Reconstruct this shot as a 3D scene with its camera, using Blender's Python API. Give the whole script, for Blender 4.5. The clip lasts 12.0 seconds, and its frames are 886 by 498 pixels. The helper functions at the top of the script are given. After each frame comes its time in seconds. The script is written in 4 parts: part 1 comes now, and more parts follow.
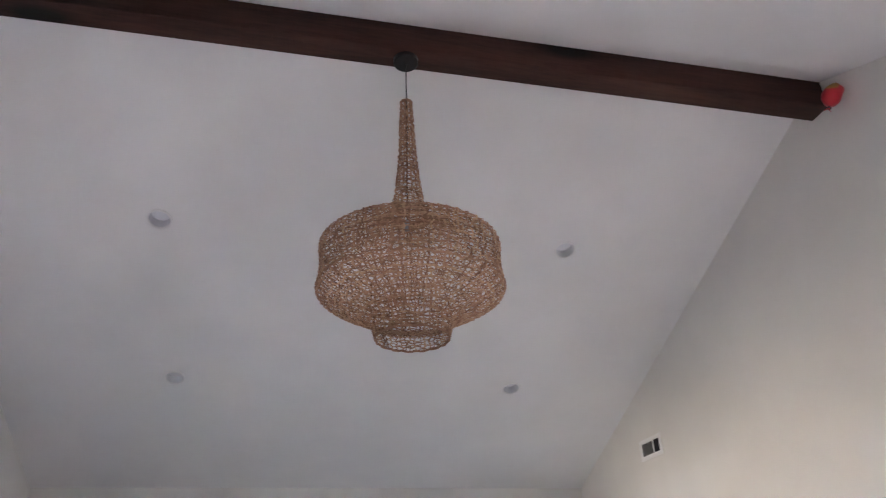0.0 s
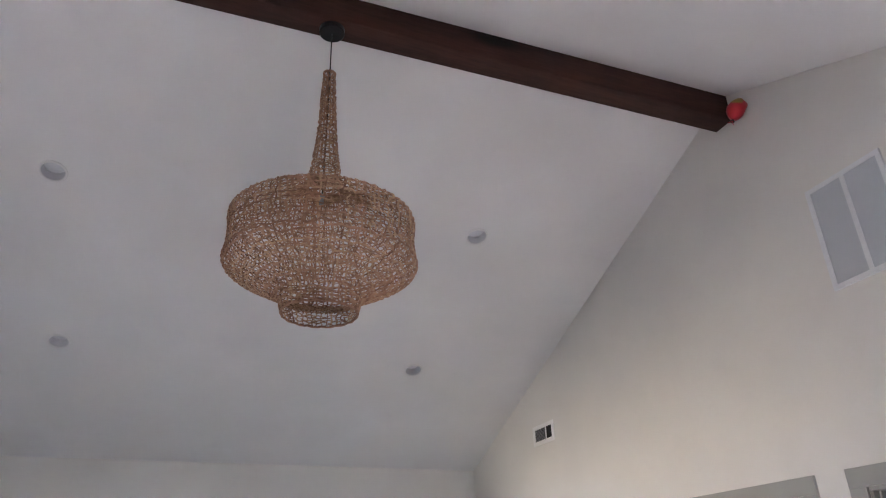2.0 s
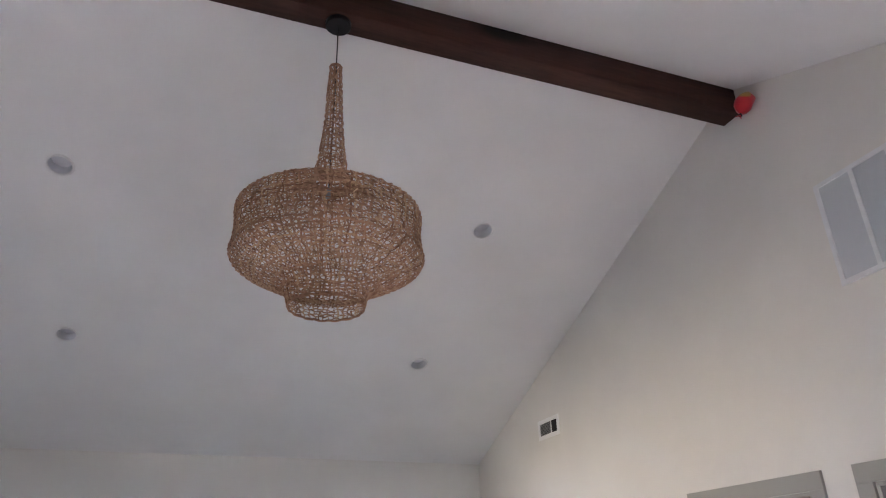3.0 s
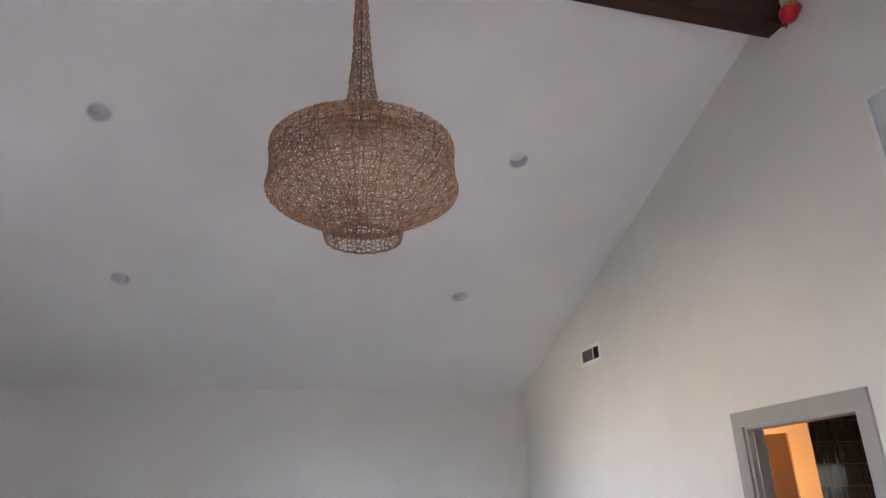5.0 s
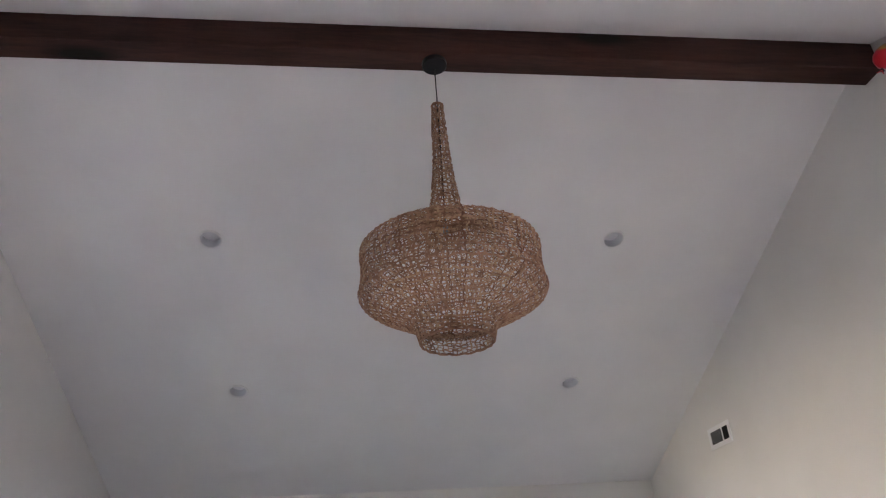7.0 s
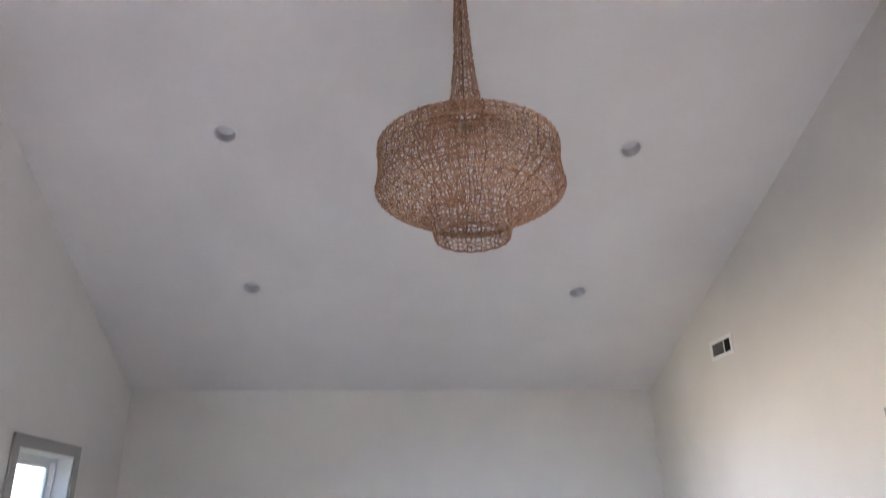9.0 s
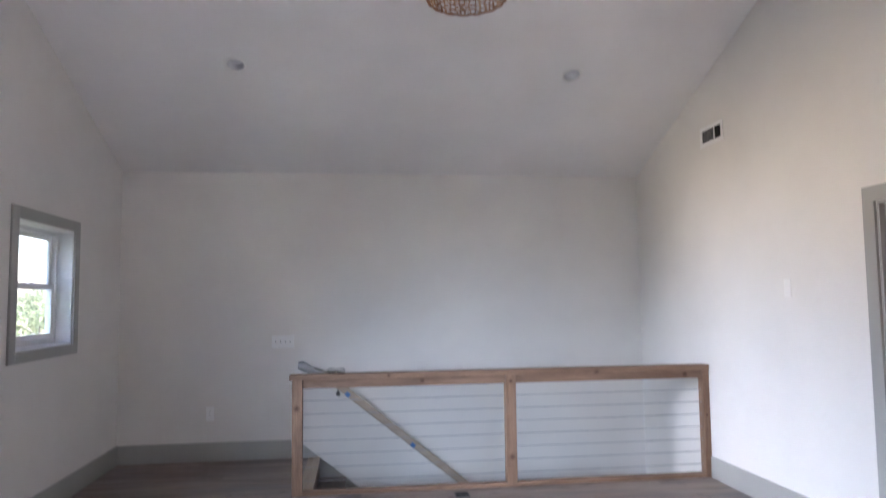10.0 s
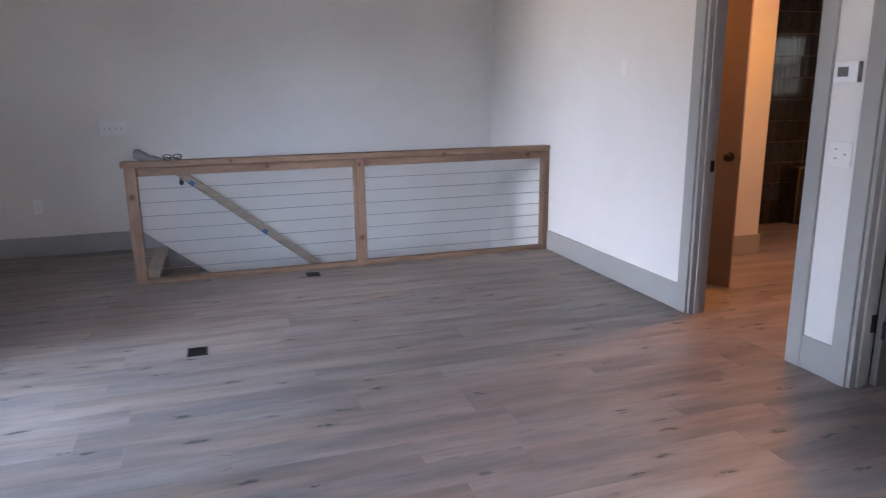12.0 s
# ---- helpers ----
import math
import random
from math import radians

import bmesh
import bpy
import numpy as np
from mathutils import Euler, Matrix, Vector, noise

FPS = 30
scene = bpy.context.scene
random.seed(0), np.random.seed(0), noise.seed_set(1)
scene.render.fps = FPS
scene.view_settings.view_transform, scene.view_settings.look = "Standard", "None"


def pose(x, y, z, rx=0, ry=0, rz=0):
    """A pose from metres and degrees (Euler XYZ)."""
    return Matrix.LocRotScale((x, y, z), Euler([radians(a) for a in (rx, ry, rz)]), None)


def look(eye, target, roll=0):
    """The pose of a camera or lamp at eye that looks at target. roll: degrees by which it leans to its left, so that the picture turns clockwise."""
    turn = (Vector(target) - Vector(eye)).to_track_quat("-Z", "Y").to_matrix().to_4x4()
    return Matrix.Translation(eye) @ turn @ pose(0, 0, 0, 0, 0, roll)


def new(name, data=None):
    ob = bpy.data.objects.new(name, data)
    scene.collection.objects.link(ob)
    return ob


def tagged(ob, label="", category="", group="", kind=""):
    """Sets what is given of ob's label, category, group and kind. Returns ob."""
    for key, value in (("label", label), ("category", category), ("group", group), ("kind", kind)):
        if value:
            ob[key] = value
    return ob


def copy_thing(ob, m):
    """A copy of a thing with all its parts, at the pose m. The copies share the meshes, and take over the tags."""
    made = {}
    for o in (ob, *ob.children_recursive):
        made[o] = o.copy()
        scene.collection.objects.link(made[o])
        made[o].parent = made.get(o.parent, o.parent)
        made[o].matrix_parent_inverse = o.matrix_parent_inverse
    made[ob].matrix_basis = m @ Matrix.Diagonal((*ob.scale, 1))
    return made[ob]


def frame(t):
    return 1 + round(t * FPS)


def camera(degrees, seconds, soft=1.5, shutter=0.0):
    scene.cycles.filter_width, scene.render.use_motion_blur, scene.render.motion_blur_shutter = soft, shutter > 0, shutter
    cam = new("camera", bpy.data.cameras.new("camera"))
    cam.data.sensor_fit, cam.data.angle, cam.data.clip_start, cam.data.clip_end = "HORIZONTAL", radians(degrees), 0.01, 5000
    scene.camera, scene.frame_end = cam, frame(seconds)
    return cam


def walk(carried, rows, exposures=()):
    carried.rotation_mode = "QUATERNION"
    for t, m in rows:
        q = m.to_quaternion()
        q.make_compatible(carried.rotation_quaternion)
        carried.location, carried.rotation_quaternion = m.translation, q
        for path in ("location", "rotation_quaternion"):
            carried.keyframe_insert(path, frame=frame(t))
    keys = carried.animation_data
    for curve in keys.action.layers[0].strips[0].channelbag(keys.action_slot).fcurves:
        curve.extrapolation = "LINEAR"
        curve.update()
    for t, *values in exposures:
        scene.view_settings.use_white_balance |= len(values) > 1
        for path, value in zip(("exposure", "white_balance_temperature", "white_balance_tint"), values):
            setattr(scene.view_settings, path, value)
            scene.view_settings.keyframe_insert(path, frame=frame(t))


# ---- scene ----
cam = camera(65.9, 12.0, soft=1.1, shutter=0.4)
PATH = [
    (0, (-0.379, -0.625, 1.694), (0.023, 1.092, 2.637), -2.1),
    (0.5, (-0.384, -0.623, 1.69), (0.156, 1.063, 2.62), -2.8),
    (1, (-0.383, -0.613, 1.688), (0.243, 1.054, 2.598), -2.9),
    (1.5, (-0.39, -0.603, 1.685), (0.255, 1.056, 2.599), -2.3),
    (2, (-0.389, -0.606, 1.687), (0.269, 1.059, 2.578), -1.7),
    (2.5, (-0.397, -0.599, 1.692), (0.253, 1.075, 2.573), -1.2),
    (4.3, (-0.389, -0.611, 1.673), (0.236, 1.107, 2.484), -2.7),
    (4.5, (-0.372, -0.612, 1.678), (0.239, 1.124, 2.461), -2.5),
    (5, (-0.374, -0.602, 1.651), (0.181, 1.183, 2.362), -2.1),
    (5.5, (-0.373, -0.605, 1.648), (0.118, 1.222, 2.295), -1.8),
    (6, (-0.35, -0.621, 1.683), (0.017, 1.2, 2.424), -1.7),
    (6.5, (-0.326, -0.62, 1.706), (-0.046, 1.148, 2.598), -3.3),
    (6.7, (-0.307, -0.641, 1.714), (-0.057, 1.105, 2.657), -4.1),
    (8.3, (-0.296, -0.623, 1.687), (-0.104, 1.137, 2.617), -2.3),
    (8.5, (-0.314, -0.62, 1.662), (-0.122, 1.16, 2.554), -2.1),
    (9, (-0.339, -0.602, 1.64), (-0.121, 1.251, 2.36), -1.3),
    (9.5, (-0.317, -0.579, 1.588), (-0.098, 1.358, 2.032), -0.8),
    (10, (-0.341, -0.567, 1.515), (-0.088, 1.411, 1.666), -0.7),
    (10.5, (-0.355, -0.557, 1.504), (-0.04, 1.415, 1.392), -0.6),
    (11, (-0.379, -0.565, 1.465), (0.014, 1.374, 1.173), -0.8),
    (11.5, (-0.305, -0.574, 1.462), (0.215, 1.316, 1.065), -0.9),
    (12, (-0.177, -0.533, 1.441), (0.428, 1.318, 0.986), -0.7),
]
walk(cam, [(t, look(eye, target, roll)) for t, eye, target, roll in PATH], [(0, 3.20, 5880, 18), (1.5, 3.13, 5880, 18), (5.5, 3.09, 5980, 18.5), (6.0, 2.96, 5960, 18.2), (6.5, 2.92, 5950, 18), (8.5, 3.25, 5950, 17.5), (9.5, 3.29, 5940, 19), (10.5, 2.92, 5930, 21), (12, 2.75, 5880, 22)])

# ---- light ----
world = bpy.data.worlds.new("sky")
scene.world = world
world.use_nodes = True
wn = world.node_tree
sky = wn.nodes.new("ShaderNodeTexSky")
sky.sky_type = "NISHITA"
sky.sun_disc = False
sky.sun_elevation = radians(38)
sky.sun_rotation = radians(60)
sky.air_density, sky.dust_density = 1.0, 3.0
wn.nodes["Background"].inputs["Strength"].default_value = 0.15
wn.links.new(sky.outputs["Color"], wn.nodes["Background"].inputs["Color"])

sun = new("sun", bpy.data.lights.new("sun", "SUN"))
sun.data.energy = 5.0
sun.data.angle = radians(2)
sun.data.color = (1.0, 0.95, 0.87)
sun.matrix_world = look((20, 12, 18), (0, 0, 0))

bath_lamp = new("bathroom_lamp_light", bpy.data.lights.new("bathroom_lamp_light", "AREA"))
bath_lamp.data.shape = "DISK"
bath_lamp.data.size = 0.16
bath_lamp.data.energy = 6.0
bath_lamp.data.color = (1.0, 0.40, 0.085)
bath_lamp.data.spread = radians(165)
bath_lamp.matrix_world = pose(3.57, 3.195, 2.605)

# lamps standing in for the sky's light at unseen windows beside and behind the camera
def window_fill(eye, target, width, height, energy, spread, colour):
    ob = new("window_fill", bpy.data.lights.new("window_fill", "AREA"))
    ob.data.shape, ob.data.size, ob.data.size_y = "RECTANGLE", width, height
    ob.data.energy, ob.data.spread = energy, radians(spread)
    ob.data.color = colour
    ob.matrix_world = look(eye, target)


# lamp tints: blue for the sky above, warm for the sunlit grass below
SKY_BLUE, SKY_WHITE, GRASS = (0.69, 0.85, 1.0), (0.91, 0.95, 0.98), (1.0, 0.82, 0.56)
# these two light the floor out of view, to bounce onto the ceiling
window_fill((-2.64, 1.60, 1.44), (0.85, -0.35, 0.00), 0.86, 1.2, 24.5, 40, SKY_WHITE)
window_fill((0.6, -2.24, 1.60), (0.85, -0.45, 0.00), 1.1, 0.8, 6.5, 44, SKY_WHITE)
window_fill((-2.64, 3.20, 1.40), (-0.65, 2.55, 0.00), 0.86, 1.2, 4.2, 66, (0.62, 0.82, 1.0))
window_fill((-2.64, 3.20, 1.50), (2.60, 4.50, 0.15), 0.86, 1.0, 2.6, 46, (0.88, 0.94, 1.0))
window_fill((-2.64, 1.60, 1.50), (2.60, 2.30, 0.60), 0.86, 1.0, 0.5, 36, (0.88, 0.94, 1.0))
# narrow warm lamps, added to light a band of the east wall
for y, energy in ((2.4, 0.20), (3.6, 0.28), (5.0, 0.30)):
    window_fill((-2.64, 3.20, 1.45), (2.60, y, 2.25), 0.86, 0.8, energy, 27, GRASS)
window_fill((-2.64, 1.60, 1.50), (0.70, 6.38, 0.30), 0.86, 1.0, 0.42, 42, SKY_BLUE)
window_fill((-2.64, 3.20, 1.50), (0.90, 6.38, 0.20), 0.86, 1.0, 0.36, 46, SKY_BLUE)
window_fill((0.6, -2.24, 1.60), (1.00, 6.38, -0.10), 1.1, 0.8, 0.50, 29, SKY_BLUE)

# ---- plan ----
XL, XR, YB, YF = -2.60, 2.647, 6.378, -2.20     # inner faces of the loft's walls
RIDGE_Y, EAVE, SLOPE = 2.09, 2.812, 0.395
BASE_H = 0.178
LOW = -2.90                                     # floor of the storey below
TW = 0.12                                       # partition thickness


def roof_z(y):
    return EAVE + SLOPE * ((YB - y) if y > RIDGE_Y else (y - (2 * RIDGE_Y - YB)))


# ---- materials ----
def material(name, rough=0.6, metal=0.0, spec=0.5):
    m = bpy.data.materials.new(name)
    m.use_nodes = True
    b = m.node_tree.nodes["Principled BSDF"]
    b.inputs["Roughness"].default_value = rough
    b.inputs["Metallic"].default_value = metal
    b.inputs["Specular IOR Level"].default_value = spec
    return m, m.node_tree, b


def node(nt, kind, **inputs):
    n = nt.nodes.new(kind)
    for k, v in inputs.items():
        n.inputs[k.replace("_", " ")].default_value = v
    return n


def mapped(nt, scale, source="Object"):
    co = nt.nodes.new("ShaderNodeTexCoord")
    mp = nt.nodes.new("ShaderNodeMapping")
    mp.inputs["Scale"].default_value = scale
    nt.links.new(co.outputs[source], mp.inputs["Vector"])
    return mp.outputs["Vector"]


def ramp(nt, fac, stops):
    r = nt.nodes.new("ShaderNodeValToRGB")
    els = r.color_ramp.elements
    while len(els) < len(stops):
        els.new(0.5)
    for e, (p, c) in zip(els, stops):
        e.position, e.color = p, (*c, 1)
    nt.links.new(fac, r.inputs["Fac"])
    return r.outputs["Color"]


def mix(nt, a, b, fac, blend="MIX"):
    n = nt.nodes.new("ShaderNodeMix")
    n.data_type, n.blend_type = "RGBA", blend
    for sock, v in ((n.inputs[0], fac), (n.inputs[6], a), (n.inputs[7], b)):
        if isinstance(v, bpy.types.NodeSocket):
            nt.links.new(v, sock)
        elif isinstance(v, (int, float)):
            sock.default_value = v
        else:
            sock.default_value = (*v, 1)
    return n.outputs[2]


def bump(nt, bsdf, height, strength, distance):
    b = node(nt, "ShaderNodeBump", Strength=strength, Distance=distance)
    nt.links.new(height, b.inputs["Height"])
    nt.links.new(b.outputs["Normal"], bsdf.inputs["Normal"])


def noise_tex(nt, vec, scale, detail=4.0, rough=0.55):
    n = node(nt, "ShaderNodeTexNoise", Scale=scale, Detail=detail, Roughness=rough)
    nt.links.new(vec, n.inputs["Vector"])
    return n.outputs["Fac"]


def paint(name, colour, rough=0.7, vary=0.04, bumps=0.12, scale=1.0):
    """Rolled wall paint: faint uneven tone and a fine orange-peel relief."""
    m, nt, b = material(name, rough)
    vec = mapped(nt, (scale, scale, scale))
    big = noise_tex(nt, vec, 1.3, 3)
    lo = [c * (1 - vary) for c in colour]
    hi = [min(1, c * (1 + vary)) for c in colour]
    nt.links.new(ramp(nt, big, [(0.3, lo), (0.7, hi)]), b.inputs["Base Color"])
    bump(nt, b, noise_tex(nt, vec, 260, 3), bumps, 0.002)
    return m


def wood(name, dark, light, axis, rough=0.55, grain=1.0, knots=0.0, knot_colour=(0.03, 0.015, 0.01), spec=0.4, marks=()):
    """Wood with grain along one axis, and knots drawn out along it."""
    m, nt, b = material(name, rough, spec=spec)
    long = {"x": (1, 9, 9), "y": (9, 1, 9), "z": (9, 9, 1)}[axis]
    vec = mapped(nt, [v * grain for v in long])
    n1 = noise_tex(nt, vec, 2.2, 6, 0.6)
    n2 = noise_tex(nt, vec, 14, 4, 0.7)
    fac = mix(nt, n1, n2, 0.35)
    col = ramp(nt, fac, [(0.32, dark), (0.5, [(a + c) / 2 for a, c in zip(dark, light)]), (0.68, light)])
    if knots:
        short = {"x": (0.55, 1.6, 1.6), "y": (1.6, 0.55, 1.6), "z": (1.6, 1.6, 0.55)}[axis]
        v = node(nt, "ShaderNodeTexVoronoi", Scale=knots)
        nt.links.new(mapped(nt, short), v.inputs["Vector"])
        k = ramp(nt, v.outputs["Distance"], [(0.10, (1, 1, 1)), (0.24, (0, 0, 0))])
        col = mix(nt, col, knot_colour, k)
    for x, y, z, r in marks:                    # single large knots, with a ragged edge and a darker heart
        co = nt.nodes.new("ShaderNodeTexCoord")
        d = node(nt, "ShaderNodeVectorMath")
        d.operation = "DISTANCE"
        d.inputs[1].default_value = (x, y, z)
        nt.links.new(co.outputs["Object"], d.inputs[0])
        rag = node(nt, "ShaderNodeMath")
        rag.operation = "MULTIPLY_ADD"
        nt.links.new(noise_tex(nt, co.outputs["Object"], 45, 3), rag.inputs[0])
        rag.inputs[1].default_value = r
        nt.links.new(d.outputs["Value"], rag.inputs[2])
        edge = node(nt, "ShaderNodeMapRange")
        for key, v in (("From Min", r * 0.9), ("From Max", r * 1.7), ("To Min", 0.9), ("To Max", 0.0)):
            edge.inputs[key].default_value = v
        nt.links.new(rag.outputs[0], edge.inputs["Value"])
        col = mix(nt, col, knot_colour, edge.outputs["Result"])
    nt.links.new(col, b.inputs["Base Color"])
    bump(nt, b, n2, 0.25, 0.002)
    return m


def plain(name, colour, rough=0.5, metal=0.0, vary=0.08, scale=30):
    m, nt, b = material(name, rough, metal)
    n = noise_tex(nt, mapped(nt, (1, 1, 1)), scale, 3)
    nt.links.new(ramp(nt, n, [(0.3, [c * (1 - vary) for c in colour]), (0.7, [min(1, c * (1 + vary)) for c in colour])]), b.inputs["Base Color"])
    return m


WALL = paint("wall_paint", (0.70, 0.68, 0.645))
CEIL = paint("ceiling_paint", (0.74, 0.73, 0.72), rough=0.85)
TRIM = paint("sage_grey_trim_paint", (0.335, 0.332, 0.31), rough=0.38, vary=0.05, bumps=0.05)
WHITE = plain("white_plastic", (0.80, 0.80, 0.79), 0.35, vary=0.02)
PLATE = plain("off_white_plate", (0.74, 0.725, 0.70), 0.4, vary=0.02)
BAFFLE = plain("grey_white_baffle", (0.62, 0.62, 0.65), 0.6, vary=0.03)
CANWHITE = plain("satin_white_enamel", (0.66, 0.66, 0.69), 0.5, vary=0.02)
VINYL = plain("white_vinyl", (0.82, 0.83, 0.84), 0.35, vary=0.02)
BLACK = plain("matt_black_metal", (0.018, 0.018, 0.018), 0.45, 0.6)
DARK = plain("dark_void", (0.02, 0.02, 0.022), 0.8)
STEEL = plain("stainless_cable", (0.36, 0.36, 0.37), 0.5, 0.8)
GRILLE = plain("white_enamel", (0.72, 0.73, 0.75), 0.4, vary=0.03)
LOUVRE = plain("blue_grey_enamel", (0.56, 0.58, 0.62), 0.4, vary=0.03)
SLATE = plain("grey_louvre", (0.22, 0.22, 0.22), 0.5)
TOGGLE = plain("grey_toggle", (0.36, 0.36, 0.36), 0.4)
BLUE = plain("blue_masking_tape", (0.045, 0.14, 0.34), 0.6)
BEAM = wood("dark_stained_pine", (0.014, 0.006, 0.0045), (0.075, 0.031, 0.022), "x", 0.65, 0.42, 1.9, (0.005, 0.0025, 0.002), 0.25)
CEDAR_X = wood("cedar_along_x", (0.115, 0.066, 0.041), (0.300, 0.182, 0.114), "x", 0.6, 0.9, 0, (0.065, 0.026, 0.013), marks=((2.44, 0.022, 0.865, 0.024), (1.65, 0.0, 0.905, 0.026), (0.19, 0.022, 0.87, 0.020), (-0.08, -0.01, 0.925, 0.016)))
CEDAR_Z = wood("cedar_along_z", (0.115, 0.066, 0.041), (0.300, 0.182, 0.114), "z", 0.6, 0.9, 0, (0.065, 0.026, 0.013), marks=((-0.808, 0.0, 0.68, 0.024), (0.918, 0.0, 0.85, 0.017), (0.922, 0.0, 0.24, 0.026), (2.615, 0.0, 0.52, 0.012)))
RAILWOOD = wood("pale_handrail_wood", (0.30, 0.24, 0.18), (0.44, 0.36, 0.28), "x", 0.45, 0.8)
NOSING = wood("pale_nosing_wood", (0.26, 0.20, 0.15), (0.42, 0.34, 0.26), "y", 0.5, 0.8)
TREAD = wood("brown_tread", (0.06, 0.038, 0.027), (0.15, 0.10, 0.07), "y", 0.5, 0.8)


def seagrass_material():
    """Dried seagrass: each strand with its own tone, from straw to red-brown, and darker flecks along it."""
    m, nt, b = material("woven_seagrass", 0.75, spec=0.3)
    geo = nt.nodes.new("ShaderNodeNewGeometry")
    tone = ramp(nt, geo.outputs["Random Per Island"], [(0.0, (0.235, 0.124, 0.075)), (0.35, (0.345, 0.190, 0.118)), (0.7, (0.435, 0.260, 0.165)), (1.0, (0.55, 0.370, 0.225))])
    vec = mapped(nt, (1, 1, 1))
    fleck = ramp(nt, noise_tex(nt, vec, 34, 4, 0.6), [(0.34, (0.55, 0.55, 0.55)), (0.50, (0, 0, 0))])
    col = mix(nt, tone, (0.13, 0.060, 0.036), fleck)
    nt.links.new(col, b.inputs["Base Color"])
    bump(nt, b, noise_tex(nt, vec, 420, 2), 0.5, 0.001)
    return m


SEAGRASS = seagrass_material()
TAUPE = paint("taupe_door_paint", (0.165, 0.108, 0.082), rough=0.45, vary=0.05, bumps=0.04)
DOORPAINT = paint("grey_door_paint", (0.125, 0.119, 0.110), rough=0.4, vary=0.04, bumps=0.04)


def plank_material():
    """Grey-brown oak planks, each with its own tone, grain, cathedral figure and small dark knots."""
    m, nt, b = material("oak_plank", 0.42, spec=0.45)
    geo = nt.nodes.new("ShaderNodeNewGeometry")
    info = nt.nodes.new("ShaderNodeObjectInfo")
    shift = node(nt, "ShaderNodeVectorMath")
    shift.operation = "MULTIPLY_ADD"
    comb = nt.nodes.new("ShaderNodeCombineXYZ")
    for i in range(3):
        nt.links.new(info.outputs["Random"], comb.inputs[i])
    nt.links.new(comb.outputs[0], shift.inputs[0])
    shift.inputs[1].default_value = (37, 53, 11)
    nt.links.new(geo.outputs["Position"], shift.inputs[2])

    def vec(s):
        mp = nt.nodes.new("ShaderNodeMapping")
        mp.inputs["Scale"].default_value = s
        nt.links.new(shift.outputs[0], mp.inputs["Vector"])
        return mp.outputs["Vector"]

    figure = noise_tex(nt, vec((0.8, 5.0, 1)), 1.6, 3, 0.5)
    patches = noise_tex(nt, vec((0.7, 3.6, 1)), 1.4, 4, 0.55)
    streaks = noise_tex(nt, vec((2.2, 22, 1)), 1.8, 5, 0.7)
    grain = noise_tex(nt, vec((3, 60, 1)), 2.0, 5, 0.65)
    tone = ramp(nt, info.outputs["Random"], [(0.0, (0.190, 0.152, 0.137)), (0.35, (0.212, 0.171, 0.153)), (0.7, (0.230, 0.187, 0.167)), (1.0, (0.212, 0.163, 0.138))])
    tan = mix(nt, tone, (0.290, 0.212, 0.166), ramp(nt, patches, [(0.50, (0, 0, 0)), (0.66, (0.75, 0.75, 0.75))]))
    col = mix(nt, tan, (0.135, 0.126, 0.132), ramp(nt, patches, [(0.32, (0.75, 0.75, 0.75)), (0.47, (0, 0, 0))]))
    col = mix(nt, col, (0.080, 0.064, 0.060), ramp(nt, figure, [(0.30, (0.62, 0.62, 0.62)), (0.54, (0, 0, 0))]))
    col = mix(nt, col, (0.31, 0.27, 0.248), ramp(nt, figure, [(0.56, (0, 0, 0)), (0.76, (0.6, 0.6, 0.6))]))
    col = mix(nt, col, (0.07, 0.053, 0.045), ramp(nt, streaks, [(0.30, (0.34, 0.34, 0.34)), (0.44, (0, 0, 0))]))
    col = mix(nt, col, (0.09, 0.065, 0.05), ramp(nt, grain, [(0.30, (0.20, 0.20, 0.20)), (0.48, (0, 0, 0))]))
    v = node(nt, "ShaderNodeTexVoronoi", Scale=3.1)
    nt.links.new(vec((0.95, 3.2, 1)), v.inputs["Vector"])
    spots = noise_tex(nt, vec((9, 22, 1)), 1.6, 4, 0.65)
    near = ramp(nt, v.outputs["Distance"], [(0.11, (1, 1, 1)), (0.21, (0, 0, 0))])
    knot = mix(nt, near, ramp(nt, spots, [(0.47, (0, 0, 0)), (0.56, (1, 1, 1))]), 1.0, "MULTIPLY")
    halo = ramp(nt, v.outputs["Distance"], [(0.08, (0.4, 0.4, 0.4)), (0.34, (0, 0, 0))])
    some = ramp(nt, patches, [(0.44, (0, 0, 0)), (0.56, (1, 1, 1))])
    col = mix(nt, col, (0.12, 0.088, 0.072), mix(nt, halo, some, 1.0, "MULTIPLY"))
    col = mix(nt, col, (0.032, 0.026, 0.025), knot)
    nt.links.new(col, b.inputs["Base Color"])
    rough = ramp(nt, grain, [(0.3, (0.52, 0.52, 0.52)), (0.7, (0.34, 0.34, 0.34))])
    nt.links.new(rough, b.inputs["Roughness"])
    bump(nt, b, grain, 0.10, 0.001)
    return m


PLANK = plank_material()


def tile_material():
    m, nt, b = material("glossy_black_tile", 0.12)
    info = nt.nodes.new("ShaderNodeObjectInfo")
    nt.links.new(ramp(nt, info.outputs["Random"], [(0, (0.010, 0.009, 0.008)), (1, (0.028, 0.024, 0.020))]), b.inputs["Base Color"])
    bump(nt, b, noise_tex(nt, mapped(nt, (1, 1, 1)), 25, 2), 0.08, 0.002)
    return m


TILE = tile_material()
GROUT = plain("tan_grout", (0.20, 0.15, 0.10), 0.8)
BRASS = plain("brushed_brass_trim", (0.45, 0.30, 0.14), 0.3, 0.9)


